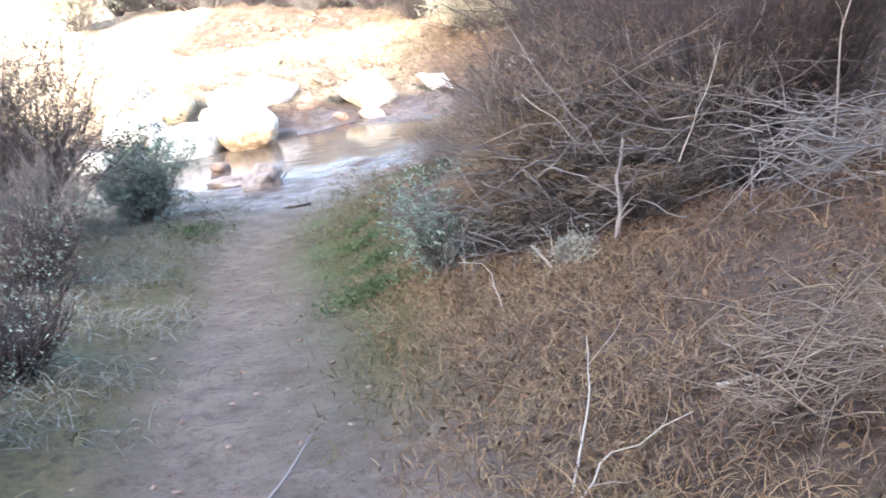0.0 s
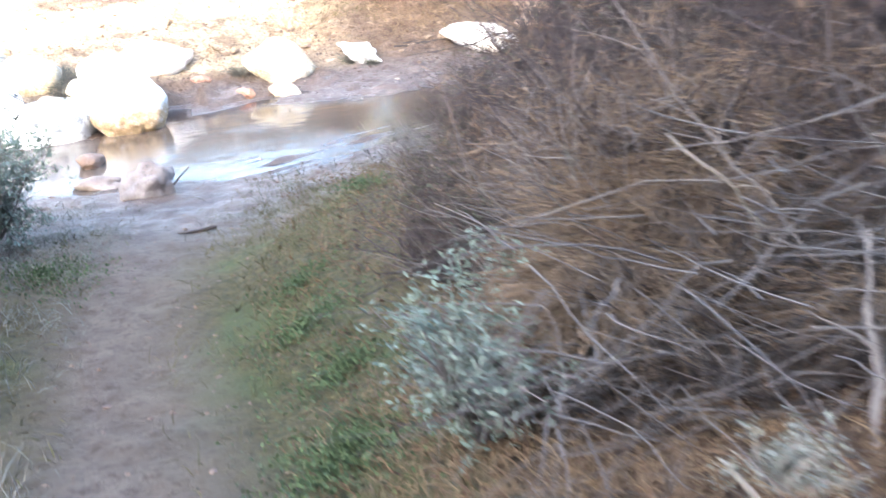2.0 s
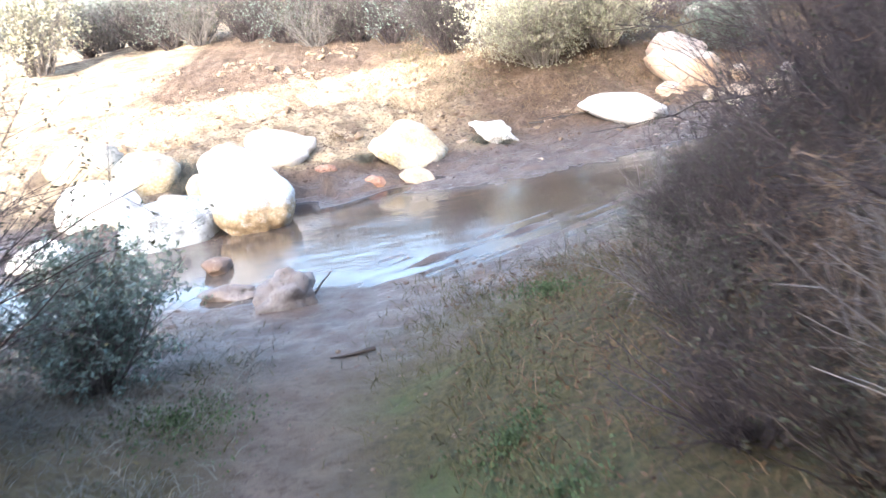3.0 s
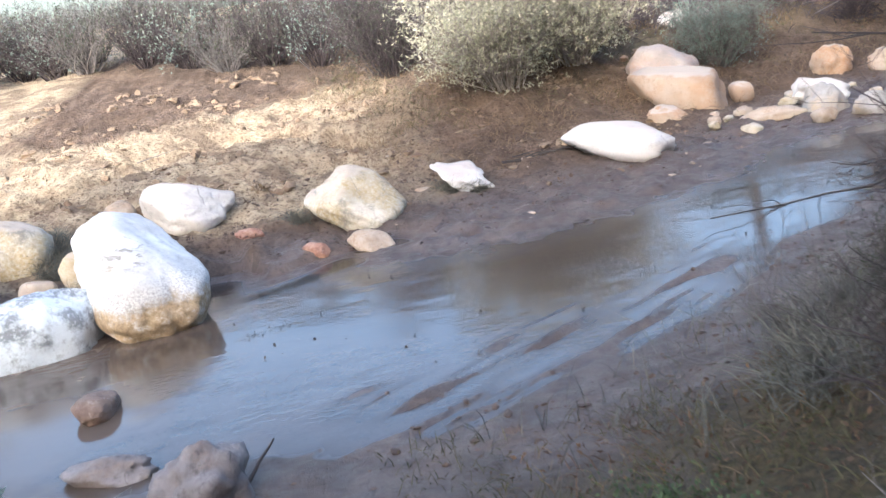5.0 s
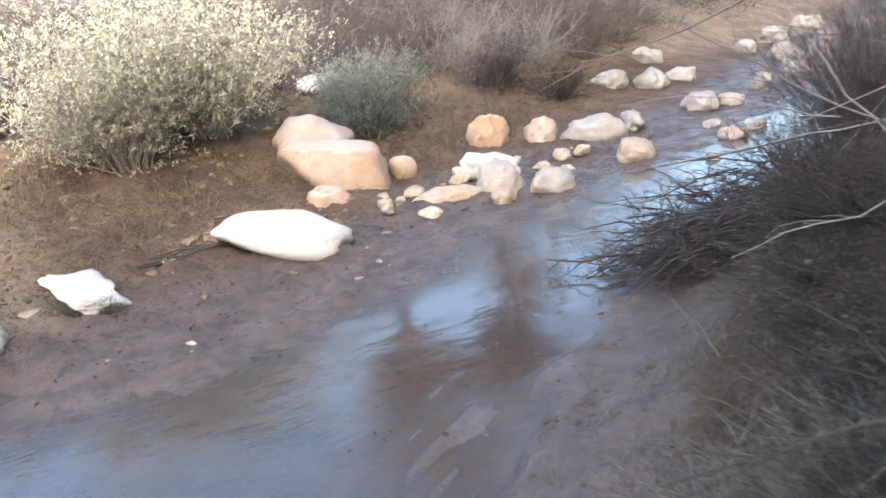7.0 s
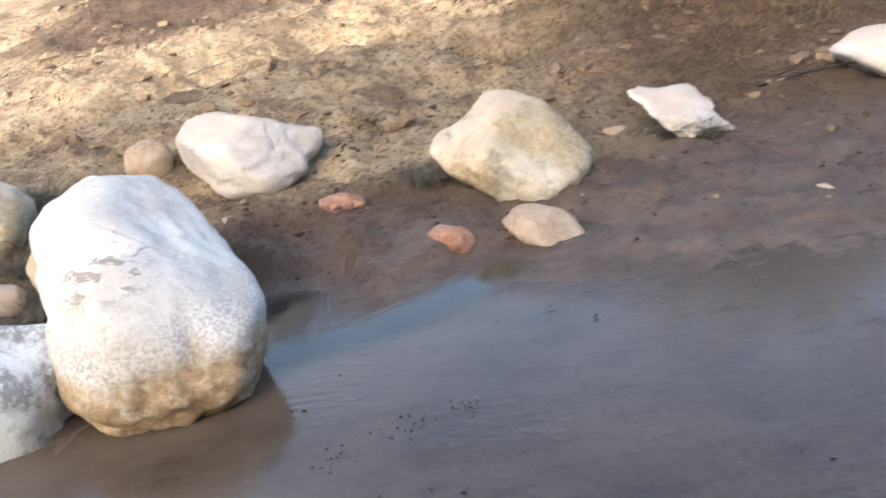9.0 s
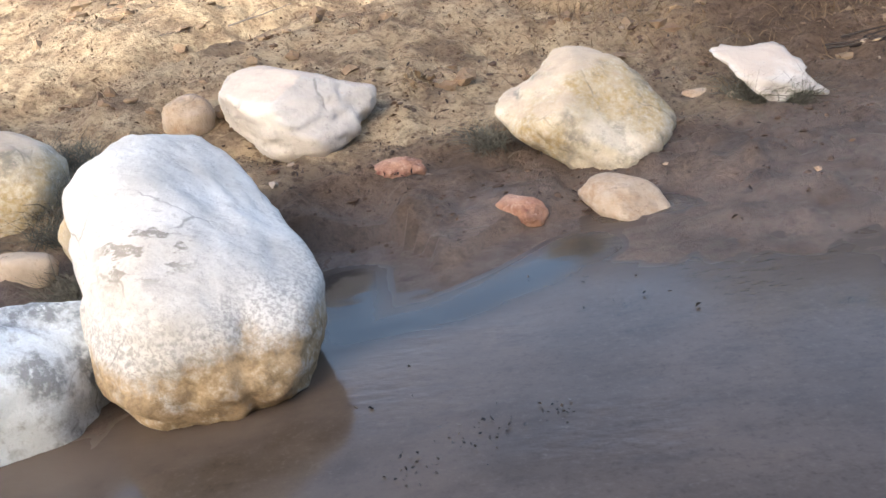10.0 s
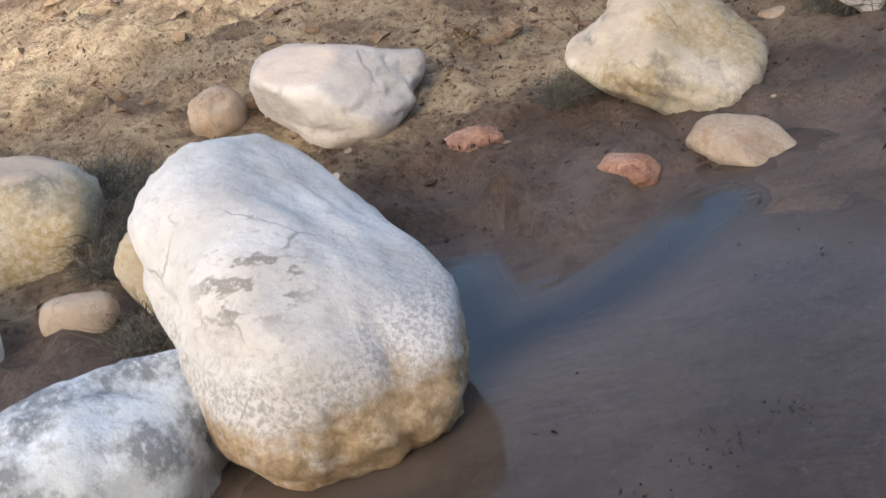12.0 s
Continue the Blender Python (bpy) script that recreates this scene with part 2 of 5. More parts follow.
TAN_STONE = rock_material("tan_stone", (0.36, 0.29, 0.225), (0.43, 0.365, 0.295), (0.3, 0.21, 0.14), (0.15, 0.105, 0.075), 0.4, 0.64, 0.5)
GREY_TWIG = plant_material("grey_twig", (0.119, 0.105, 0.098), (0.238, 0.210, 0.196))
BROWN_TWIG = plant_material("brown_twig", (0.048, 0.035, 0.029), (0.102, 0.078, 0.066))
PURPLE_TWIG = plant_material("mauve_twig", (0.049, 0.037, 0.037), (0.094, 0.075, 0.074))
PALE_TWIG = plant_material("bleached_twig", (0.22, 0.195, 0.17), (0.36, 0.32, 0.28))
ASH_TWIG = plant_material("ash_grey_twig", (0.1, 0.091, 0.088), (0.2, 0.183, 0.176))
TAN_TWIG = plant_material("tan_twig", (0.135, 0.1, 0.072), (0.25, 0.192, 0.142))
# dark sticks, and the twig mats that stand in for shade under the brush
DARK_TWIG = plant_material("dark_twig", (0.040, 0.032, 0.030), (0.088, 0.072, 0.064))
STRAW = plant_material("straw", (0.14, 0.095, 0.056), (0.26, 0.185, 0.11))
RUST_STRAW = plant_material("rusty_straw", (0.088, 0.051, 0.033), (0.165, 0.104, 0.065))
GREY_STRAW = plant_material("grey_straw", (0.132, 0.125, 0.106), (0.238, 0.231, 0.198))
DULL_STRAW = plant_material("dull_straw", (0.085, 0.084, 0.068), (0.175, 0.17, 0.142))
GREEN_BLADE = plant_material("green_blade", (0.058, 0.056, 0.022), (0.13, 0.117, 0.058))
SAGE_LEAF = plant_material("sage_leaf", (0.14, 0.19, 0.16), (0.27, 0.33, 0.27))
FROST_LEAF = plant_material("frosted_leaf", (0.20, 0.22, 0.19), (0.34, 0.35, 0.30))
OLIVE_LEAF = plant_material("olive_leaf", (0.048, 0.054, 0.035), (0.102, 0.105, 0.071))
YELLOW_LEAF = plant_material("pale_yellow_leaf", (0.27, 0.265, 0.175), (0.54, 0.505, 0.37))
GREEN_LEAF = plant_material("weed_leaf", (0.05, 0.08, 0.036), (0.1, 0.135, 0.062))
RUST_LEAF = plant_material("rusty_leaf", (0.105, 0.07, 0.048), (0.22, 0.152, 0.108))
DEAD_LEAF = plant_material("dead_leaf", (0.060, 0.036, 0.024), (0.180, 0.114, 0.066))
CLOD = rock_material("mud_clod", (0.17, 0.12, 0.082), (0.25, 0.185, 0.125), (0.17, 0.11, 0.07), (0.13, 0.08, 0.05), 0.4, 0.7, 0.4)
WET_CLOD = rock_material("wet_mud_clod", (0.075, 0.05, 0.037), (0.12, 0.083, 0.062), (0.05, 0.033, 0.025), (0.04, 0.028, 0.02), 0.4, 0.7, 0.4)
TAN_TUFT = plant_material("tan_tuft", (0.12, 0.085, 0.056), (0.23, 0.165, 0.108))

# ---- lie of the land ----
NEAR_X = (-30, -8, -3.4, -2.4, -0.9, -0.3, 0.2, 1.0, 1.5, 2.05, 2.6, 4.4, 7.1, 11, 20, 60)
NEAR_Y = (10.5, 11.3, 11.45, 11.2, 11.38, 11.65, 12.0, 12.6, 13.03, 13.5, 13.85, 14.75, 16.3, 18.5, 23.5, 40)
FAR_X = (-30, -8, -3.9, -3.4, -2.5, -2.0, -1.3, -0.4, 0.4, 1.3, 1.94, 2.7, 3.9, 5.4, 7.1, 11, 20, 60)
FAR_Y = (12.5, 13.0, 13.15, 13.5, 14.1, 14.36, 14.58, 14.36, 14.6, 15.02, 15.46, 16.1, 16.5, 16.9, 17.7, 20.2, 25.2, 42)
BANK_D = (-9, -0.7, 0, 0.5, 1.2, 2.0, 2.7, 3.9, 6, 10, 20, 60, 400)
BANK_LEFT = (-0.1, -0.07, 0, 0.09, 0.2, 0.36, 0.55, 0.72, 1.1, 1.6, 2.0, 3.5, 12)
BANK_RIGHT = (-0.1, -0.05, 0, 0.03, 0.07, 0.15, 0.32, 0.72, 1.1, 1.6, 2.4, 5, 24)


def path_x(y):
    return np.interp(y, (-5, 1.7, 4.3, 5.6, 7.1, 8.3, 9.5, 11.5), (0.6, 0.1, -0.55, -0.78, -1.05, -1.35, -1.45, -1.5))


def near_height(x, y):
    """The camera's side: a trodden path down to the water with a bank on either hand, and an unseen hill added behind.
    """
    along = np.interp(y, (-200, -60, -14, -4, 1.7, 4.4, 5.6, 7.2, 8.3, 10, 11.3), (40, 26, 14.6, 1.0, 0.58, 0.5, 0.38, 0.19, 0.12, 0.04, 0.0))
    # unseen hill: its height sets where shadow ends on the far bank
    shade_crest = np.where(x > -13.5, 1.03 + 0.022 * np.clip(x + 9, -20, 30), 0.931 + 0.045 * np.clip(x + 13.5, -12, 0))
    along = along * np.where(y < -4, shade_crest, 1.0)
    off = x - path_x(y)
    side = np.interp(off, (-60, -12, -5, -2, -1, -0.35, 0.35, 0.8, 1.5, 3, 6, 14, 60), (9, 2.4, 0.9, 0.3, 0.13, 0, 0, 0.12, 0.28, 0.55, 1.0, 2.6, 12))
    gap = np.interp(x, NEAR_X, NEAR_Y) - y
    return np.minimum(along, np.where(gap < 3, np.maximum(gap, 0) * 0.4, 99)) + side * np.clip((gap - 0.25) / 2.2, 0, 1) - 0.1 * np.clip(-gap, 0, 1)


def far_height(x, y):
    d = y - np.interp(x, FAR_X, FAR_Y)
    w = np.clip((x + 2.2) / 2.0, 0, 1)
    slope = 0.22 * np.clip(d - 9, 0, 10) * np.clip((x - 0.15 * d - 2.0) / 7.0, 0, 1)  # the valley side upstream
    return np.interp(d, BANK_D, BANK_LEFT) * (1 - w) + np.interp(d, BANK_D, BANK_RIGHT) * w + slope


def land(x, y):
    mid = 0.5 * (np.interp(x, NEAR_X, NEAR_Y) + np.interp(x, FAR_X, FAR_Y))
    return np.where(y < mid, near_height(x, y), far_height(x, y))


CHANNEL = ((-2.33, 14.55), (-2.3, 14.4), (-2.24, 14.05), (-1.92, 14.12), (-1.65, 14.32), (-1.42, 14.56))


def channel(x, y):
    """How far a place lies from the thread of deeper water beside the large boulder."""
    far = np.full(np.shape(x), 9.0)
    for (ax, ay), (bx, by) in zip(CHANNEL, CHANNEL[1:]):
        t = np.clip(((x - ax) * (bx - ax) + (y - ay) * (by - ay)) / ((bx - ax) ** 2 + (by - ay) ** 2), 0, 1)
        far = np.minimum(far, np.hypot(x - ax - t * (bx - ax), y - ay - t * (by - ay)))
    return far


def rough_land(x, y):
    """The land with its clods, ruts and bumps; x and y are arrays of one shape."""
    flat = [(float(a), float(b)) for a, b in zip(np.ravel(x), np.ravel(y))]
    lump = np.array([noise.noise((a * 1.1, b * 1.1, 3)) * 0.6 + noise.noise((a * 3.7, b * 3.7, 8)) * 0.4 for a, b in flat]).reshape(np.shape(x))
    clod = np.array([noise.noise((a * 9, b * 9, 1)) + 0.6 * noise.noise((a * 21, b * 21, 5)) for a, b in flat]).reshape(np.shape(x))
    z = land(x, y)
    to_far = y - np.interp(x, FAR_X, FAR_Y)
    to_near = np.interp(x, NEAR_X, NEAR_Y) - y
    dry = np.clip(np.maximum(to_far, to_near) / 2.0, 0, 1)
    far_sand = np.clip(to_far / 1.8, 0, 1)
    z = z + lump * (0.026 + 0.024 * dry + 0.085 * far_sand) + clod * (0.007 + 0.007 * dry + 0.026 * far_sand)
    # a hollow eroded edge in the sand of the far bank, and a rolling crest on the added hill behind the camera
    z = z - 0.16 * np.exp(-((to_far - 3.5 - 0.5 * np.sin(x * 1.7)) / 0.25) ** 2) * np.clip((-0.6 - x) / 0.8, 0, 1) * np.clip((7 + x), 0, 1)
    churn = np.array([noise.noise((a * 5.5, b * 5.5, 21)) + 0.7 * noise.noise((a * 13, b * 13, 22)) for a, b in flat]).reshape(np.shape(x))
    z = z + 0.042 * churn * np.exp(-((to_far - 0.6) / 0.8) ** 2)  # trampled mud
    riffle = np.array([noise.noise((a * 1.6 + b * 0.8, b * 8 - a * 4.5, 6)) for a, b in flat]).reshape(np.shape(x))
    z = z + 0.045 * np.clip(riffle, -0.2, 1) * np.exp(-((to_near + 0.3) / 0.4) ** 2) * np.clip((x + 1.9) / 0.8, 0, 1) * np.clip((2.0 - x) / 0.6, 0, 1)  # bars of silt in the shallows
    ford = np.clip((to_near + 1.15) / 0.3, 0, 1) * np.clip((0.1 - to_near) / 0.2, 0, 1) * np.clip((x + 1.8) / 0.5, 0, 1) * np.clip((1.3 - x) / 0.5, 0, 1)
    bars = np.array([noise.noise((a * 1.3 + b * 0.9, b * 7 - a * 5.2, 16)) + 0.5 * noise.noise((a * 3 + b * 2, b * 15 - a * 11, 17)) for a, b in flat]).reshape(np.shape(x))
    z = z + ford * (0.85 * (-0.024 - z) + 0.055 * bars)  # the stream runs thin over ribs of silt
    z = z + 0.05 * np.exp(-((to_far - 0.12) / 0.07) ** 2) * np.clip((x + 0.9) / 0.5, 0, 1) * np.clip((3.0 - x) / 0.3, 0, 1) * (0.55 + 0.45 * np.clip(3 * lump, -1, 1))  # low cut edge of the mud flat
    z = np.where(channel(x, y) < 0.35, np.minimum(z, -0.012 - 0.05 * np.exp(-(channel(x, y) / 0.1) ** 2) + 0.06 * np.clip(channel(x, y) - 0.14, 0, 1)), z)
    pool = np.sqrt(((x + 1.1) / 0.36) ** 2 + ((y - 14.93) / 0.24) ** 2)
    z = z - (z + 0.03) * np.clip(1.25 - pool, 0, 1)
    pock = np.array([noise.noise((a * 4.2, b * 4.2, 41)) for a, b in flat]).reshape(np.shape(x))
    z = z - 0.07 * np.clip(np.abs(pock) - 0.18, 0, 1) * far_sand
    hollow = np.sqrt(((x + 2.32) / 0.2) ** 2 + ((y - 15.0) / 0.16) ** 2)
    z = z - 0.045 * np.exp(-hollow ** 4) + 0.03 * np.exp(-((hollow - 1.4) / 0.35) ** 2)
    for fx, fy, turn in ((1.0, 12.2, 0.5), (0.72, 11.85, 0.6), (0.9, 12.75, 0.3)):  # footprints in the mud
        u, v = (x - fx) * math.cos(turn) + (y - fy) * math.sin(turn), (y - fy) * math.cos(turn) - (x - fx) * math.sin(turn)
        ring = np.sqrt((u / 0.15) ** 2 + (v / 0.08) ** 2)
        z = z - 0.03 * np.exp(-ring ** 4) + 0.012 * np.exp(-((ring - 1.3) / 0.3) ** 2)
    return z + np.where(y < -8, 1.3 * lump, 0)


def height_at(x, y):
    return float(rough_land(np.array([x]), np.array([y]))[0])


# ---- helpers for things ----
def mesh_object(name, verts, faces, material, parent=None, label="", smooth=True):
    """One mesh object from arrays of vertices and of triangles or quads."""
    data = bpy.data.meshes.new(name)
    verts, faces = np.asarray(verts, np.float32), np.asarray(faces, np.int32)
    count, corners = faces.shape
    data.vertices.add(len(verts))
    data.vertices.foreach_set("co", verts.ravel())
    data.loops.add(count * corners)
    data.loops.foreach_set("vertex_index", faces.ravel())
    data.polygons.add(count)
    data.polygons.foreach_set("loop_start", np.arange(0, count * corners, corners, dtype=np.int32))
    data.polygons.foreach_set("use_smooth", np.full(count, smooth))
    data.update(calc_edges=True)
    data.materials.append(material)
    ob = new(name, data)
    if parent:
        ob.parent = parent
    return tagged(ob, label)


def empty(name, x, y, z, label, category, group="", turn=0.0):
    ob = new(name)
    ob.empty_display_size = 0.1
    ob.matrix_world = pose(x, y, z, 0, 0, turn)
    return tagged(ob, label, category, group)


def unit(v):
    return v / np.maximum(np.linalg.norm(v, axis=-1, keepdims=True), 1e-9)


def grow(rng, starts, ways, lengths, steps, wander, lift):
    """Winding paths, one a row: they start at starts, head along ways and lift (or sink) as they go."""
    points = [starts]
    way = unit(ways)
    for _ in range(steps):
        way = unit(way + wander * rng.normal(size=way.shape) + np.array((0, 0, lift)))
        points.append(points[-1] + way * (lengths / steps)[:, None])
    return np.stack(points, 1)


def forks(rng, paths, count, spread, low=0.25):
    """Starts and ways of side twigs off the paths."""
    which = rng.integers(0, len(paths), count)
    at = rng.uniform(low, 0.98, count) * (paths.shape[1] - 1)
    i = np.minimum(at.astype(int), paths.shape[1] - 2)
    a, b = paths[which, i], paths[which, i + 1]
    return a + (b - a) * (at - i)[:, None], unit(unit(b - a) + spread * rng.normal(size=a.shape))


def tubes(paths, thick, thin=0.25, sides=3):
    """Tapering tubes along paths; thick: the radius at the start of each."""
    n, k, _ = paths.shape
    way = unit(np.gradient(paths, axis=1))
    side = unit(np.cross(way, np.array((0.31, 0.52, 0.79))))
    other = np.cross(way, side)
    radius = np.broadcast_to(thick, (n,))[:, None] * np.linspace(1, thin, k)[None]
    rings = []
    for s in range(sides):
        a = 2 * math.pi * s / sides
        rings.append(paths + radius[..., None] * (math.cos(a) * side + math.sin(a) * other))
    verts = np.stack(rings, 2).reshape(-1, 3)
    base = (np.arange(n) * k * sides)[:, None, None] + (np.arange(k - 1) * sides)[None, :, None]
    s = np.arange(sides)[None, None]
    nxt = (s + 1) % sides
    faces = np.stack([base + s, base + nxt, base + sides + nxt, base + sides + s], -1).reshape(-1, 4)
    return verts, faces


def leaves(rng, places, length, width, up=0.4):
    """Small folded leaves at the places."""
    n = len(places)
    way = unit(rng.normal(size=(n, 3)) + np.array((0, 0, up)))
    side = unit(np.cross(way, rng.normal(size=(n, 3))))
    size = length * rng.uniform(0.6, 1.3, n)[:, None]
    bow = np.cross(way, side) * size * 0.15
    verts = np.stack([places, places + way * size * 0.5 + side * width * size / length + bow, places + way * size, places + way * size * 0.5 - side * width * size / length + bow], 1)
    return verts.reshape(-1, 3), np.arange(4 * n).reshape(n, 4)


def blades(rng, roots, heights, width, lean):
    """Bent grass blades, each of two quads that taper."""
    n = len(roots)
    tilt = rng.normal(size=(n, 2)) * lean
    way = unit(np.concatenate([tilt, np.ones((n, 1))], 1))
    drop = np.concatenate([tilt, np.full((n, 1), -0.25)], 1)
    side = unit(np.cross(way, rng.normal(size=(n, 3)))) * width
    h = heights[:, None]
    mid, tip = roots + way * h * 0.55, roots + way * h + drop * h * 0.35
    verts = np.stack([roots - side, roots + side, mid + side * 0.8, mid - side * 0.8, tip + side * 0.15, tip - side * 0.15], 1).reshape(-1, 3)
    o = (np.arange(n) * 6)[:, None]
    return verts, np.concatenate([o + np.array([[0, 1, 2, 3]]), o + np.array([[3, 2, 4, 5]])], 0)


def sphere_points(level):
    bm = bmesh.new()
    bmesh.ops.create_icosphere(bm, subdivisions=level, radius=1)
    v = np.array([p.co[:] for p in bm.verts])
    f = np.array([[q.index for q in p.verts] for p in bm.faces])
    bm.free()
    return v, f


SPHERES = {k: sphere_points(k) for k in (1, 2, 3, 4, 5)}


def rock(label, x, y, z, size, material, seed, turn=(0, 0, 0), square=2.6, cuts=5, rough=0.05, level=4, name="boulder", category="boulder", group="", flats=(), dents=()):
    """A water-worn stone: a rounded block with worn flats and a pitted skin. size: half lengths. flats: (normal, reach) of chosen flats. dents: (place, width, depth) of hollows."""
    rng = np.random.default_rng(seed)
    d, f = SPHERES[level]
    r = (np.abs(d) ** square).sum(1) ** (-1 / square)
    faces = [(unit(rng.normal(size=3)), rng.uniform(0.78, 1.0)) for _ in range(cuts)] + [(unit(np.array(a, float)), b) for a, b in flats]
    for normal, reach in faces:
        along = np.maximum(d @ normal, 1e-3)
        r = -np.log(np.exp(-20 * r) + np.exp(-20 * np.minimum(reach / along, 3))) / 20
    o = rng.uniform(0, 50, 3)
    bumps = np.array([noise.fractal(Vector(p * 1.6 + o), 1.0, 2.1, 4 if level > 3 else 2) for p in d])
    pits = np.array([noise.noise(Vector(p * 9 + o)) for p in d]) if level > 3 else 0
    chips = np.array([abs(noise.noise(Vector(p * 2.6 - o))) for p in d])
    crags = np.array([noise.ridged_multi_fractal(Vector(p * 3.1 + o), 1.0, 2.2, 3, 1.0, 2.0) for p in d]) - 1.0 if level > 3 else 0
    r = r * (1 + rough * 1.8 * bumps + rough * 0.2 * pits + rough * 0.4 * crags - rough * np.clip(0.16 - chips, 0, 1) * 4)
    verts = d * r[:, None] * np.array(size)
    place = pose(x, y, z, *turn)
    for spot, width, depth in dents:
        local = np.array(place.inverted() @ Vector(spot))
        near = np.exp(-(((verts - local) ** 2).sum(1) / width ** 2))
        verts -= unit(local) * (depth * near)[:, None]
    ob = mesh_object(name, verts, f, material)
    ob.matrix_world = place
    return tagged(ob, label, category, group)


# ---- ground and water ----
def spread(low, high, step, reach, growth=1.25):
    """Coordinates that are step apart from low to high and then farther and farther apart."""
    inner = list(np.arange(low, high + step / 2, step))
    out, gap, lo, hi = [], step, low, high
    left, right = [], []
    while hi - high < reach:
        gap *= growth
        lo, hi = lo - gap, hi + gap
        left.insert(0, lo)
        right.append(hi)
    return np.array(left + inner + right)


def build_ground():
    xs, ys = spread(-4.8, 5.2, 0.04, 900), spread(2.6, 19.4, 0.05, 900)
    gx, gy = np.meshgrid(xs, ys)
    gz = rough_land(gx, gy)
    w = len(xs)
    i = (np.arange(len(ys) - 1)[:, None] * w + np.arange(w - 1)[None]).reshape(-1, 1)
    ob = mesh_object("ground", np.stack([gx, gy, gz], -1).reshape(-1, 3), i + np.array([[0, 1, w + 1, w]]), SOIL)
    tagged(ob, "sandy creek bank with wet mud and a trodden path", "ground", kind="structure")
    to_far, to_near = gy - np.interp(gx, FAR_X, FAR_Y), np.interp(gx, NEAR_X, NEAR_Y) - gy
    off = gx - path_x(gy)
    near = np.clip((to_near - 0.35) / 0.5, 0, 1)
    masks = {
        "wet": np.clip((1.5 - to_far) / 0.6, 0, 1) * np.clip(to_far / 0.2, 0, 1) * np.clip((-2.7 - gx) / 0.4, 0, 1) * 0.65 + np.clip(1 - (gz - 0.02) / 0.22, 0, 1) * np.clip(1.3 - np.maximum(to_far, to_near) / 2.2, 0, 1) * np.where(to_near > 0.05, 0.85, 1.0),
        "trodden": np.where(to_near > -1, 1.0, 0.0),
        "litter": near * np.maximum(np.clip((off - 0.45) / 0.5, 0, 1), np.clip((-off - 2.2) / 1.5, 0, 1)) + np.clip((to_far - 4) / 2, 0, 1) * np.clip((gx - 1) / 2, 0, 1),
        # damp by the creek; the last term paints the shade band below the shrubs
        "damp_and_shade": np.maximum(np.maximum(np.clip((gx + 2.0) / 2.4, 0, 1), 1.2 * np.clip((1.5 - to_far) / 0.7, 0, 1)), 1.1 * np.clip((to_far - 4.5) / 0.8, 0, 1) * np.clip((gx + 5.2) / 0.8, 0, 1)),
        "moss": near * (np.exp(-((off - 0.5) / 0.33) ** 2) * np.clip((gy - 4.2) / 1.0, 0, 1) + 0.8 * np.exp(-((off - 1.0) / 0.8) ** 2) * np.clip((gy - 6) / 1.0, 0, 1) + 0.85 * np.clip((-off - 0.3) / 0.3, 0, 1) * np.clip((off + 4.5) / 2, 0, 1) * np.clip((gy - 0.5) / 2, 0, 1) * np.clip((9.6 - gy) / 1.4, 0.25, 1)) + np.clip(to_far - 3, 0, 1) * 0.35 * np.clip(gx / 2, 0, 1),
    }
    for name, values in masks.items():
        ob.data.attributes.new(name, "FLOAT", "POINT").data.foreach_set("value", np.clip(values, 0, 1).astype(np.float32).ravel())


def build_water():
    xs = spread(-6, 8, 0.05, 120)
    t = np.linspace(-0.12, 1.3, 120)
    near, far = np.interp(xs, NEAR_X, NEAR_Y), np.interp(xs, FAR_X, FAR_Y)
    gx = np.repeat(xs[None], len(t), 0)
    gy = near[None] + (far - near)[None] * t[:, None]
    w = len(xs)
    i = (np.arange(len(t) - 1)[:, None] * w + np.arange(w - 1)[None]).reshape(-1, 1)
    ob = mesh_object("water", np.stack([gx, gy, np.full(gx.shape, -0.012)], -1).reshape(-1, 3), i + np.array([[0, 1, w + 1, w]]), WATER)
    depth = -0.012 - rough_land(gx, gy)
    ob.data.attributes.new("depth", "FLOAT", "POINT").data.foreach_set("value", np.clip(depth / 0.06, 0, 1).astype(np.float32).ravel())
    # where the water is painted paler for its reflection, growing to the left
    ob.data.attributes.new("painted_sheen", "FLOAT", "POINT").data.foreach_set("value", np.clip((-1.5 - gx) / 1.0, 0, 1).astype(np.float32).ravel())
    ob.data.attributes.new("clear", "FLOAT", "POINT").data.foreach_set("value", np.exp(-(channel(gx, gy) / 0.13) ** 2).astype(np.float32).ravel())
    tagged(ob, "shallow muddy creek reflecting the pale sky", "creek", kind="structure")


build_ground()
build_water()

# ---- boulders by the water ----
rock("large pale limestone boulder with tan stains leaning into the creek", -2.732, 14.093, 0.291, (0.382, 0.636, 0.281), CRUSTED_STONE, 3, (22, 13, 27), 2.82, 0, 0.04, 5, flats=(((0.94, 0.29, -0.17), 0.91), ((0.90, 0.39, 0.22), 0.97), ((-0.75, -0.52, 0.41), 1.12), ((0.40, 0.24, 0.88), 0.79)), dents=(((-3.01, 13.98, 0.42), 0.13, 0.08), ((-2.35, 13.95, 0.12), 0.12, -0.03), ((-3.04, 14.13, 0.58), 0.1, -0.02)))
rock("blocky blue-white boulder with dark lichen blotches at the waterline", -3.376, 13.682, 0.039, (0.420, 0.256, 0.354), BLUE_STONE, 11, (11, -1, 16), 3.28, 0, 0.04, 5, flats=(((0.59, -0.14, 0.79), 1.02), ((0.96, -0.25, 0.16), 0.97), ((-0.87, 0.49, -0.02), 0.82), ((-0.07, 0.71, 0.70), 0.82)), dents=(((-3.02, 13.85, 0.2), 0.16, -0.06),))
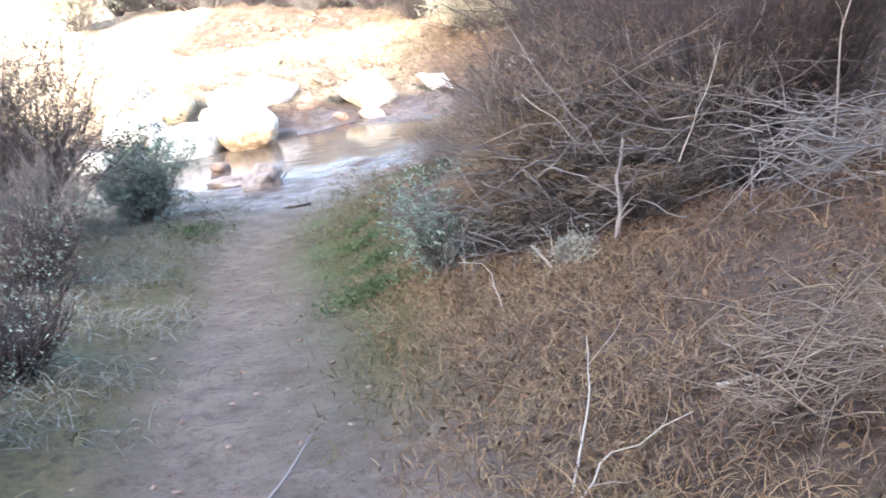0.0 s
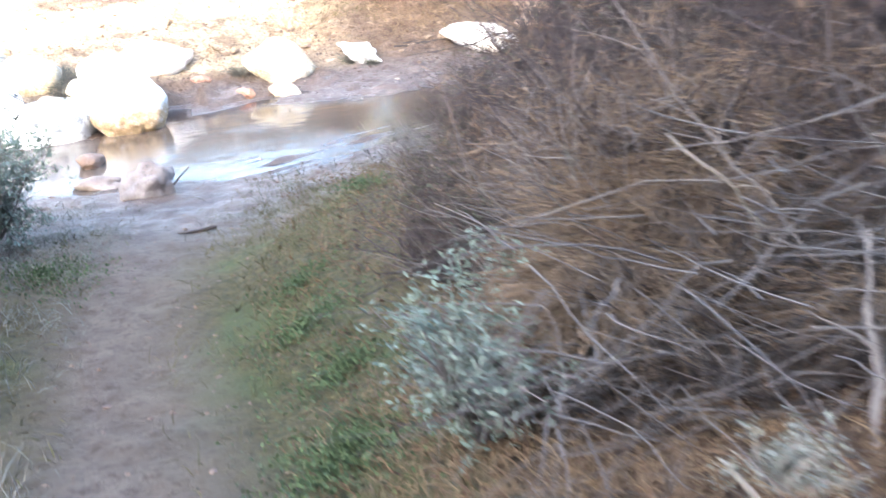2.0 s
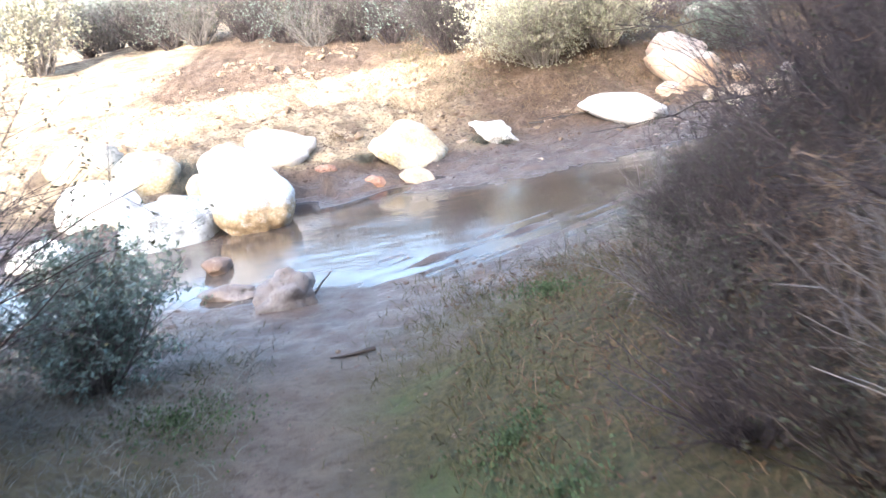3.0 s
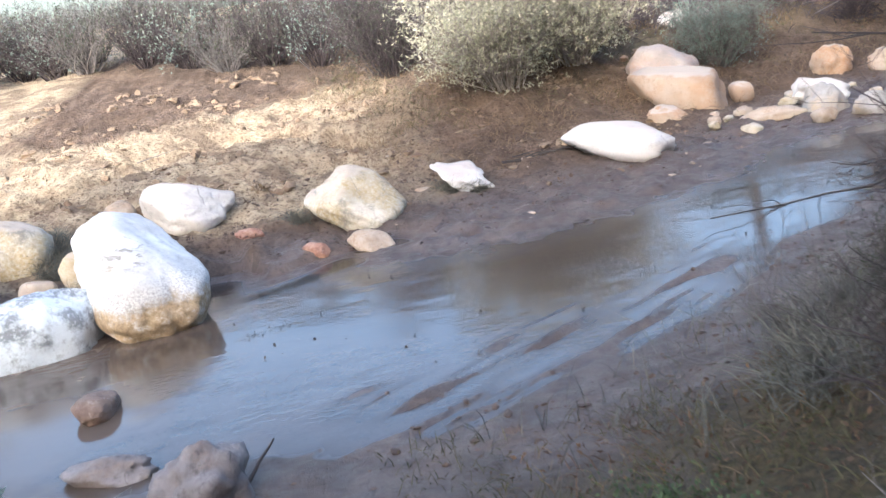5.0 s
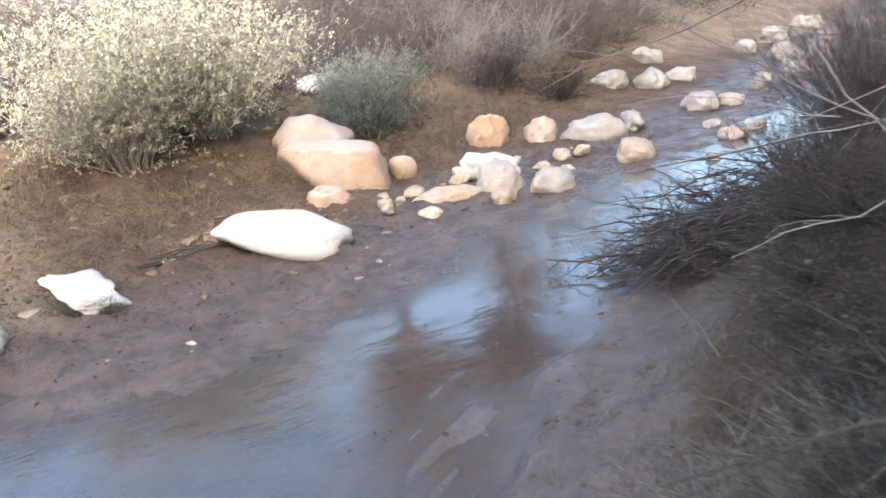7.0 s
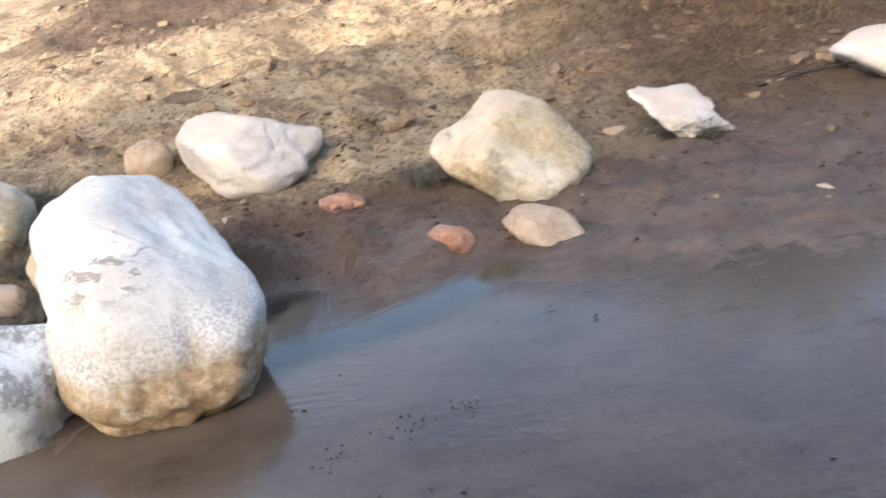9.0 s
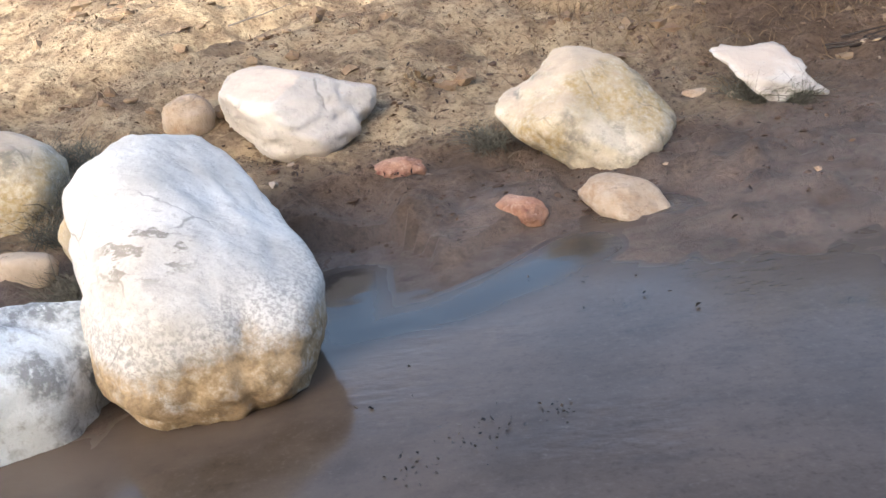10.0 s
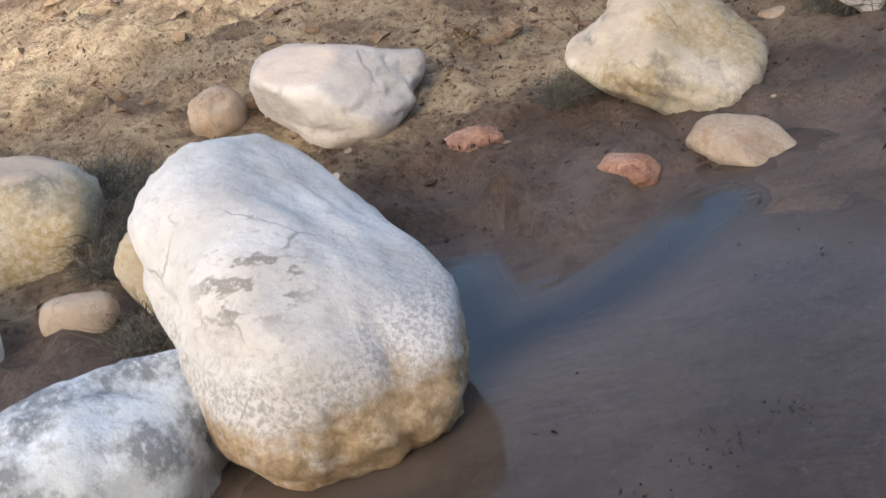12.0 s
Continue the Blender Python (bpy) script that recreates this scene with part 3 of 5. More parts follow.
rock("flat-topped pinkish white boulder on the sandy bank", -2.679, 15.745, 0.427, (0.384, 0.294, 0.181), WHITE_STONE, 5, (14, 4, -8), 3.32, 0, 0.04, 5, flats=(((0.91, -0.40, -0.08), 1.00), ((0.83, -0.33, 0.45), 0.69), ((-0.76, -0.64, -0.09), 0.73), ((0.36, 0.65, 0.67), 0.81)), dents=(((-2.34, 15.73, 0.36), 0.06, 0.06), ((-2.45, 15.63, 0.26), 0.06, 0.03), ((-2.31, 15.86, 0.46), 0.06, -0.03)))
rock("rounded cream boulder with lichen at the mud edge", -1.292, 15.618, 0.229, (0.423, 0.383, 0.228), CREAM_STONE, 8, (9, 30, -21), 2.51, 0, 0.04, 5, flats=(((-0.27, -0.55, -0.79), 0.89), ((0.21, -0.40, 0.89), 0.84), ((-0.78, -0.38, 0.51), 0.73), ((0.35, 0.83, 0.44), 0.92)), dents=(((-1.56, 15.87, 0.46), 0.16, 0.13), ((-1.62, 15.75, 0.3), 0.07, -0.03), ((-1.4, 15.35, 0.05), 0.15, 0.04)))
rock("small tan stone standing in the shallow water", -1.22, 14.93, 0.012, (0.200, 0.120, 0.086), TAN_STONE, 21, (12, 7, -44), 3.03, 0, 0.04, name="stone", category="stone", flats=(((-0.20, -0.84, 0.50), 0.96), ((0.83, 0.01, 0.55), 0.63), ((-0.59, -0.73, -0.34), 0.83), ((0.06, 0.09, 0.99), 0.97)))
rock("ragged flat white slab lying on the mud", -0.358, 16.02, 0.2, (0.296, 0.268, 0.075), WHITE_STONE, 31, (16, 19, -6), 2.39, 5, 0.13, name="stone_slab", category="stone", flats=(((0.53, -0.78, -0.33), 0.91), ((0.86, 0.50, 0.03), 0.60), ((-0.81, -0.44, -0.38), 0.57), ((0.67, 0.54, 0.51), 1.18)))
rock("long low white boulder half sunk in the mud", 1.083, 16.352, 0.180, (0.553, 0.303, 0.175), WHITE_STONE, 17, (3, 4, -46), 2.75, 0, 0.04, flats=(((-0.19, -0.90, -0.40), 0.92), ((0.64, 0.53, 0.55), 0.95), ((-0.59, -0.58, -0.56), 0.68), ((-0.17, 0.86, 0.48), 0.99)), dents=(((1.44, 15.98, 0.06), 0.09, 0.07), ((1.2, 16.1, 0.04), 0.1, 0.05), ((0.75, 16.5, 0.25), 0.14, 0.05)))
rock("big orange and tan sandstone boulder below the brush", 2.156, 17.949, 0.256, (0.594, 0.365, 0.311), ORANGE_STONE, 14, (7, 8, -23), 3.26, 0, 0.04, flats=(((-0.40, -0.91, 0.12), 0.88), ((0.98, -0.04, 0.17), 0.81), ((-0.87, -0.34, -0.37), 0.51), ((0.16, 0.68, 0.71), 1.18)))
rock("grey boulder under the overhanging brush", 2.22, 18.5, 0.47, (0.4, 0.36, 0.3), PINK_STONE, 26, (0, 22, -10), 2.5, 6, 0.09)
rock("orange sandstone cobble beside the big orange boulder", 1.88, 17.4, 0.14, (0.22, 0.16, 0.13), ORANGE_STONE, 27, (0, 12, -20), 2.6, 7, 0.12)
rock("reddish brown cobble by the orange boulder", 2.92, 18.1, 0.16, (0.14, 0.13, 0.13), ORANGE_STONE, 28, (0, 0, 0), 2.4, 4, 0.05, 3)
rock("upright grey-white boulder at the creek edge", 3.24, 16.78, 0.06, (0.22, 0.2, 0.23), GREY_STONE, 33, (0, 24, 20), 2.8, 8, 0.1)
rock("white boulder resting behind the grey-white one", 3.42, 17.25, 0.14, (0.27, 0.2, 0.14), WHITE_STONE, 34, (0, 12, -15), 2.6, 7, 0.1)
rock("rounded pale stone standing in the creek", 3.56, 16.5, 0.04, (0.23, 0.17, 0.14), GREY_STONE, 35, (0, 8, 15), 2.6, 6, 0.1)
rock("long tan stone lying among pebbles", 2.72, 16.82, 0.07, (0.32, 0.1, 0.09), TAN_STONE, 36, (0, 3, -12), 2.4, 6, 0.1, name="stone", category="stone")
rock("orange sandstone boulder at the foot of the thicket", 4.18, 18.6, 0.22, (0.22, 0.2, 0.22), ORANGE_STONE, 37, (0, 7, 0), 2.5, 8, 0.11)
rock("rounded orange cobble at the foot of the thicket", 4.66, 18.3, 0.18, (0.19, 0.16, 0.15), ORANGE_STONE, 38, (0, 7, 0), 2.3, 8, 0.11)
rock("wide grey-white boulder on the far mud", 5.1, 18.0, 0.12, (0.36, 0.25, 0.18), GREY_STONE, 39, (0, 7, -10), 2.4, 8, 0.11)
rock("tan boulder on the creek edge", 4.78, 16.85, 0.05, (0.2, 0.17, 0.14), TAN_STONE, 40, (0, 7, 20), 2.4, 8, 0.11)
rock("big pale boulder half hidden by the shrub", -4.2, 14.35, 0.2, (0.4, 0.32, 0.34), LIMESTONE, 41, (10, 0, 5), 2.7, 4, 0.05)
rock("tan-veined boulder with a pointed end", -3.93, 15.1, 0.38, (0.36, 0.3, 0.28), CREAM_STONE, 42, (10, 14, 0), 2.4, 4, 0.05)
rock("pale boulder up the sandy bank", -4.7, 15.6, 0.5, (0.42, 0.34, 0.3), CREAM_STONE, 43, (0, 0, 0), 2.5, 4, 0.05)
rock("low pale boulder at the waterline by the shrub", -4.45, 13.45, 0.02, (0.3, 0.22, 0.2), LIMESTONE, 44, (0, 0, 0), 2.5, 4, 0.05)
rock("small pale stone wedged between boulders", -3.9, 14.02, 0.12, (0.13, 0.11, 0.13), CREAM_STONE, 45, (0, 0, 0), 2.4, 4, 0.05, 3, "stone", "stone")
rock("pinkish sandstone cobble on wet sand", -3.56, 14.52, 0.22, (0.13, 0.08, 0.07), TAN_STONE, 46, (0, 8, 10), 3.0, 4, 0.05, 4, "stone", "stone")
rock("tan stone tucked against the large boulder", -3.28, 14.62, 0.26, (0.13, 0.12, 0.17), CREAM_STONE, 47, (0, 0, 0), 2.5, 4, 0.06, 4, "stone", "stone")
rock("round red and cream cobble on the sand", -3.22, 15.84, 0.44, (0.13, 0.11, 0.12), TAN_STONE, 48, (0, 0, 20), 2.2, 3, 0.05, 4, "stone", "stone")
rock("knobbly orange-red stone on wet mud", -2.17, 15.3, 0.16, (0.13, 0.075, 0.07), RED_STONE, 49, (0, -6, 14), 2.6, 4, 0.12, 4, "stone", "stone")
rock("small split red stone in the mud", -1.63, 14.9, 0.045, (0.11, 0.065, 0.06), RED_STONE, 50, (0, 8, -38), 2.8, 4, 0.06, 4, "stone", "stone")
rock("small tan stone by the cream boulder", -0.72, 16.0, 0.12, (0.1, 0.07, 0.05), TAN_STONE, 51, (0, 0, 0), 2.4, 4, 0.06, 3, "stone", "stone")
rock("dark brown stone breaking the water", -2.686, 12.403, 0.010, (0.119, 0.200, 0.077), BROWN_STONE, 52, (-6, -3, 3), 2.32, 0, 0.04, 5, "stone", "stone", flats=(((0.42, 0.12, 0.90), 0.90), ((0.98, 0.06, -0.17), 0.90), ((-0.86, -0.31, -0.40), 0.59), ((0.32, 0.92, 0.23), 1.17)))
rock("jagged grey-brown stone on the near shore", -1.95, 11.1, 0.05, (0.19, 0.16, 0.18), SLATE_STONE, 53, (0, 18, 10), 2.8, 9, 0.16, 4, "stone", "stone")
rock("low grey stone on the near shore", -2.42, 11.55, 0.0, (0.2, 0.1, 0.07), SLATE_STONE, 54, (0, 0, -12), 2.6, 8, 0.12, 4, "stone", "stone")
rock("flat stone in the grass of the far bank", 3.25, 20.8, 0.9, (0.35, 0.25, 0.12), WHITE_STONE, 55, (0, 0, 0), 2.6, 4, 0.05, 3, "stone", "stone")

rng = np.random.default_rng(77)
for px, py, s in ((2.21, 16.98, 0.09), (2.14, 16.78, 0.08), (2.37, 17.02, 0.07), (2.55, 17.1, 0.1), (2.4, 16.52, 0.1), (3.2, 17.0, 0.07), (3.2, 17.46, 0.1), (3.05, 17.2, 0.1), (1.87, 16.21, 0.05), (3.05, 16.42, 0.14), (2.3, 17.2, 0.07), (2.65, 17.3, 0.06), (4.0, 17.3, 0.09), (4.3, 17.4, 0.12), (4.15, 17.1, 0.08), (4.5, 17.35, 0.1), (3.9, 17.6, 0.07)):
    rock("small tan pebble on the mud flat", px, py, height_at(px, py) + 0.2 * s, (s, 0.7 * s, 0.55 * s), (TAN_STONE, CREAM_STONE)[int(rng.integers(2))], int(rng.integers(1000)), (0, 0, float(rng.uniform(0, 180))), 2.5, 6, 0.12, 3, "pebble", "pebble", "pebbles on the mud flat")
for px, py, s in ((5.7, 18.1, 0.25), (6.9, 18.4, 0.3), (7.3, 18.3, 0.22), (7.0, 20.2, 0.35), (7.5, 20.0, 0.38), (8.2, 20.2, 0.3), (8.6, 21.4, 0.35), (10.7, 20.8, 0.4), (11.3, 20.6, 0.35), (11.9, 20.7, 0.4), (9.0, 19.5, 0.26), (9.6, 19.5, 0.3), (5.9, 16.8, 0.2), (5.1, 16.2, 0.14), (6.4, 17.0, 0.18), (13.6, 23.0, 0.5), (12.6, 21.6, 0.4), (14.6, 22.4, 0.45), (6.2, 17.4, 0.16), (8.3, 18.9, 0.18), (10.1, 20.1, 0.2), (12.3, 22.6, 0.4), (11.0, 21.9, 0.35)):
    s *= 0.7
    rock("pale rounded boulder along the far creek", px, py, height_at(px, py) + 0.25 * s, (s, 0.75 * s, 0.62 * s), (GREY_STONE, PINK_STONE, GREY_STONE)[int(rng.integers(3))], int(rng.integers(1000)), (0, 0, float(rng.uniform(0, 180))), 2.8, 9, 0.13, 4, "boulder", "boulder", "boulders along the far creek")


# ---- shrubs ----
def shrub(label, x, y, height, reach, stems, twigs, bark, seed, leaf=None, leaf_count=0, leaf_size=(0.03, 0.008), lift=0.06, wander=0.16, thick=0.008, fine=0.6, lean=(0, 0), name="shrub", category="shrub", group=""):
    """A shrub of many stems that fork into fine twigs, with or without leaves."""
    rng = np.random.default_rng(seed)
    thing = empty(name, x, y, height_at(x, y) - 0.02, label, category, group)
    angle = rng.uniform(0, 2 * math.pi, stems)
    out = rng.uniform(0.05, 1.0, stems) ** 0.6 * reach / height
    ways = np.stack([np.cos(angle) * out + lean[0], np.sin(angle) * out + lean[1], np.ones(stems)], 1)
    starts = np.stack([np.cos(angle), np.sin(angle), np.zeros(stems)], 1) * (rng.uniform(0, 0.22, stems) * reach)[:, None]
    length = height * rng.uniform(0.65, 1.15, stems) * np.sqrt(1 + 0.5 * out ** 2)
    main = grow(rng, starts, ways, length, 6, wander, lift * 0.5)
    s, w = forks(rng, main, twigs, 0.55, 0.12)
    mid = grow(rng, s, w, height * rng.uniform(0.16, 0.42, twigs), 2, wander * 1.2, lift)
    s, w = forks(rng, mid, int(twigs * 1.7), 0.6)
    tips = grow(rng, s, w, height * rng.uniform(0.06, 0.2, len(s)), 1, wander * 1.3, lift)
    for path in main[:6]:
        mesh_object("stem", *tubes(path[None], np.array([thick * 1.3]), 0.3, 5), bark, thing)
    parts = [tubes(main[6:], thick * rng.uniform(0.6, 1.3, stems - 6), 0.3), tubes(mid, thick * 0.45 * fine, 0.4), tubes(tips, thick * 0.28 * fine, 0.4)]
    verts = np.concatenate([p[0] for p in parts])
    verts[:, 2] = np.maximum(verts[:, 2], 0.0)
    shift = np.cumsum([0] + [len(p[0]) for p in parts])
    tagged(mesh_object("twig", verts, np.concatenate([p[1] + o for p, o in zip(parts, shift)]), bark, thing), kind="stuff")
    if leaf:
        where = np.concatenate([tips[:, 1:].reshape(-1, 3), mid[:, 2:].reshape(-1, 3)])
        where = where[rng.integers(0, len(where), leaf_count)] + rng.normal(size=(leaf_count, 3)) * 0.012
        where[:, 2] = np.maximum(where[:, 2], 0.02)
        tagged(mesh_object("foliage", *leaves(rng, where, *leaf_size), leaf, thing), kind="stuff")
    return thing


# on the near bank, beside the path
shrub("dense dark mauve-grey shrub near the trodden path", -3.1, 8.5, 1.25, 0.8, 140, 2200, PURPLE_TWIG, 101, OLIVE_LEAF, 9000, (0.025, 0.005))
shrub("bare grey shrub beside the dark one", -2.6, 7.6, 0.7, 0.6, 70, 900, GREY_TWIG, 91, thick=0.006)
shrub("bluish sage shrub beside the creek shore", -2.6, 9.6, 0.62, 0.42, 50, 700, GREY_TWIG, 102, SAGE_LEAF, 11000, (0.032, 0.006))
shrub("dark twiggy shrub at the path side", -2.4, 7.0, 0.4, 0.45, 60, 700, PURPLE_TWIG, 103, SAGE_LEAF, 900, (0.022, 0.005))
shrub("low grey shrub at the path side", -1.7, 5.3, 0.36, 0.42, 60, 700, PURPLE_TWIG, 104, SAGE_LEAF, 1000, (0.018, 0.004))
shrub("low grey shrub beside dry grass", -1.6, 4.4, 0.3, 0.4, 60, 600, PURPLE_TWIG, 99, SAGE_LEAF, 700, (0.018, 0.004))
shrub("young blue-green sage growing by the dead brush", -0.05, 6.3, 0.41, 0.2, 20, 260, GREY_TWIG, 105, SAGE_LEAF, 3000, (0.027, 0.0045))
shrub("small frosted sage plant on the rusty litter", 0.47, 5.6, 0.12, 0.17, 16, 120, PALE_TWIG, 106, FROST_LEAF, 900, (0.016, 0.0035))
shrub("rust-brown dry shrub over the dead brush", 0.65, 6.9, 0.8, 0.6, 80, 1500, PURPLE_TWIG, 107, RUST_LEAF, 4500, (0.05, 0.0014), thick=0.006)
shrub("rust-brown dry shrub on the bank", 1.35, 6.5, 1.0, 0.7, 90, 1700, PURPLE_TWIG, 98, RUST_LEAF, 4500, (0.05, 0.0014), thick=0.006)
# dark twigs imitate the shaded hollow under the brush
shrub("mat of dark twigs standing in for the shaded hollow under the brush", 0.6, 6.4, 0.5, 0.55, 90, 1700, DARK_TWIG, 93, thick=0.005)
shrub("tan dry weeds drooping over the dead brush", 0.5, 6.8, 0.75, 0.5, 50, 420, GREY_TWIG, 96, TAN_TUFT, 9000, (0.06, 0.0013), lift=-0.02)
shrub("tan dry weeds on the brushy bank", 1.2, 6.5, 0.7, 0.45, 45, 380, GREY_TWIG, 95, TAN_TUFT, 6000, (0.06, 0.0013), lift=-0.02)
shrub("mauve-grey leafless thicket shrub", 1.75, 7.4, 1.5, 0.9, 100, 1500, PURPLE_TWIG, 108, RUST_LEAF, 6000, (0.04, 0.0014), thick=0.006)
shrub("dense leafless brush on the bank", 0.95, 8.4, 1.3, 0.75, 110, 1400, PURPLE_TWIG, 109, OLIVE_LEAF, 3500, (0.016, 0.004), thick=0.006)
shrub("dense dark leafless brush on the bank", 1.35, 9.7, 1.55, 0.85, 110, 1500, PURPLE_TWIG, 110, OLIVE_LEAF, 3500, (0.016, 0.004), thick=0.006)
shrub("brush hanging from the bank to the water", 1.05, 10.25, 0.8, 0.55, 70, 800, PURPLE_TWIG, 97, lean=(-0.15, 0.25), thick=0.006)
shrub("low reddish twig shrub on the bank", 0.45, 7.6, 0.6, 0.45, 60, 900, BROWN_TWIG, 111, RUST_LEAF, 6000, (0.04, 0.0014), thick=0.005)
shrub("sparse grey twigs above the creek edge", 0.5, 11.1, 0.45, 0.5, 40, 260, GREY_TWIG, 112, thick=0.004)
shrub("dark shrub leaning over the creek", 2.9, 12.5, 0.45, 0.75, 70, 800, DARK_TWIG, 113, lean=(-0.3, 0.4), thick=0.007)
shrub("grey shrub leaning over the creek", 3.8, 13.55, 0.5, 0.9, 90, 1100, DARK_TWIG, 114, lean=(-0.3, 0.35), thick=0.007)
shrub("grey shrub leaning over the upper creek", 5.4, 14.4, 0.5, 0.9, 100, 1200, PURPLE_TWIG, 115, lean=(-0.3, 0.3), thick=0.007)
for k, (bx, by, h) in enumerate(((4.5, 13.9, 0.8), (5.4, 14.7, 0.95), (6.5, 15.4, 1.0), (7.6, 16.1, 1.1))):
    shrub("grey twiggy brush hanging over the upper creek", bx, by, h, 0.8, 90, 1100, (PURPLE_TWIG, GREY_TWIG)[k % 2], 640 + k, lean=(-0.25, 0.3), thick=0.006, group="brush over the upper creek")
shrub("tall mauve thicket on the near bank", 2.6, 9.0, 1.9, 1.1, 80, 700, PURPLE_TWIG, 116, thick=0.008)
shrub("tall grey thicket on the near bank", 2.9, 6.2, 1.9, 1.1, 80, 700, GREY_TWIG, 117, thick=0.008)
shrub("tall mauve thicket at the top of the bank", 2.2, 7.9, 1.9, 1.0, 100, 1300, PURPLE_TWIG, 118, thick=0.008)
shrub("tall dark thicket above the creek", 3.3, 11.0, 1.8, 1.1, 80, 700, PURPLE_TWIG, 119, thick=0.008)

for k, (bx, by, h) in enumerate(((0.45, 7.15, 0.6), (0.0, 7.75, 0.35), (0.5, 8.6, 0.65), (0.1, 8.95, 0.4), (0.95, 9.4, 0.9), (0.35, 9.6, 0.45), (1.2, 7.9, 1.0))):
    shrub("matted mauve-grey brush on the bank above the path", bx, by, h, 0.48, 70, 850, PURPLE_TWIG if k % 3 else GREY_TWIG, 260 + k, thick=0.005, group="brush on the near bank")

# dark mats that imitate the shade of the steep bank and its brush
for k, (bx, by, h) in enumerate(((1.45, 11.35, 0.3), (1.8, 11.9, 0.3), (2.2, 12.35, 0.32), (2.7, 12.8, 0.35), (1.9, 11.1, 0.45), (2.5, 11.9, 0.5), (0.9, 10.75, 0.3), (3.2, 13.1, 0.4))):
    shrub("matted twigs darkened for the shade on the slope above the creek", bx, by, h, 0.5, 60, 900, DARK_TWIG, 600 + k, OLIVE_LEAF, 1500, (0.016, 0.004), thick=0.004, group="brush on the near bank")

# dark twigs added to deepen the shade inside the thicket
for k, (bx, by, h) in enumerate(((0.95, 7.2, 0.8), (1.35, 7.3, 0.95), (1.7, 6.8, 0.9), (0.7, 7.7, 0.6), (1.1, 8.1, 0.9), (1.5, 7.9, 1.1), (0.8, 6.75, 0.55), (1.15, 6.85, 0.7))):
    shrub("dark twigs added for the shade inside the thicket", bx, by, h, 0.45, 70, 1300, DARK_TWIG, 620 + k, thick=0.005, group="brush on the near bank")

# low dark stems stand in for the shade below the branches
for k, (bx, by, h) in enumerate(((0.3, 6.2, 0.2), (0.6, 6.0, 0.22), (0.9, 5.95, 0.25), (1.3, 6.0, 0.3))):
    shrub("low mat of stems, dark for the shade beneath the grey branches", bx, by, h, 0.36, 60, 900, DARK_TWIG, 660 + k, thick=0.004, group="brush on the near bank")

# on the far bank
shrub("pale yellow sunlit brush overhanging the mud", 0.45, 18.3, 1.2, 0.95, 150, 2000, PALE_TWIG, 120, YELLOW_LEAF, 24000, (0.038, 0.0065), thick=0.006)
shrub("pale yellow sunlit brush beside the grey boulder", 1.35, 18.9, 1.25, 0.8, 110, 1500, PALE_TWIG, 121, YELLOW_LEAF, 22000, (0.038, 0.0065), thick=0.006)
shrub("grey leafless brush further up the far bank", -0.7, 19.5, 1.0, 0.85, 110, 1500, PURPLE_TWIG, 122, OLIVE_LEAF, 3000, (0.038, 0.0065), thick=0.006)
shrub("round grey-green shrub on the far bank", 3.1, 19.2, 0.75, 0.65, 90, 1400, GREY_TWIG, 123, SAGE_LEAF, 14000, (0.026, 0.004))
rng = np.random.default_rng(55)
for k in range(22):
    row, step = divmod(k, 11)
    bx = -7.4 + 0.66 * step + 0.25 * row + float(rng.uniform(-0.15, 0.15))
    by = 20.75 - 0.5 * (bx + 1.2) + 1.2 * row + float(rng.uniform(-0.2, 0.2))
    shrub("grey leafless shrub along the top of the sand", bx, by, float(rng.uniform(0.75, 1.05)) + 0.1 * row, 0.75, 70, 560, (PURPLE_TWIG, GREY_TWIG, PURPLE_TWIG)[k % 3], 130 + k, OLIVE_LEAF if k % 3 else SAGE_LEAF, 1300, (0.035, 0.008), thick=0.008, group="shrubs along the far bank")
for k, (bx, by, h) in enumerate(((4.3, 22.8, 1.5), (5.6, 22.4, 1.6), (6.9, 22.6, 1.7), (5.3, 20.3, 0.7), (6.2, 20.9, 1.0), (8.2, 23.4, 1.8), (2.6, 23.2, 1.6), (9.9, 23.6, 1.8), (5.0, 24.8, 2.0), (7.6, 25.2, 2.2), (3.4, 22.2, 1.1), (4.4, 21.3, 0.9), (5.0, 21.8, 1.1), (3.9, 20.7, 0.6), (5.8, 19.7, 0.6), (7.2, 21.4, 1.0), (1.7, 22.3, 1.2), (0.5, 21.8, 1.3), (6.4, 24.0, 1.9), (3.6, 24.2, 1.9), (8.9, 22.4, 1.2))):
    shrub("mauve leafless thicket beyond the creek", bx, by, h, 0.9 if h > 0.8 else 0.6, 70, 620, (PURPLE_TWIG, GREY_TWIG, BROWN_TWIG)[k % 3], 160 + k, thick=0.007, wander=0.36, lift=-0.03, group="thickets beyond the creek")
for k, (bx, by, h) in enumerate(((0.15, 8.3, 0.4), (0.35, 9.1, 0.5), (0.75, 8.95, 0.7), (0.55, 9.8, 0.55), (0.9, 7.6, 0.8), (0.2, 7.3, 0.45), (0.65, 8.2, 0.7), (1.6, 8.9, 1.2), (2.0, 11.2, 0.5), (1.9, 10.5, 0.7))):
    shrub("low mauve brush matted over the bank", bx, by, h, 0.5, 60, 800, (PURPLE_TWIG, PURPLE_TWIG, BROWN_TWIG)[k % 3], 190 + k, OLIVE_LEAF, 1800, (0.016, 0.004), thick=0.004, group="brush on the near bank")
rng = np.random.default_rng(56)
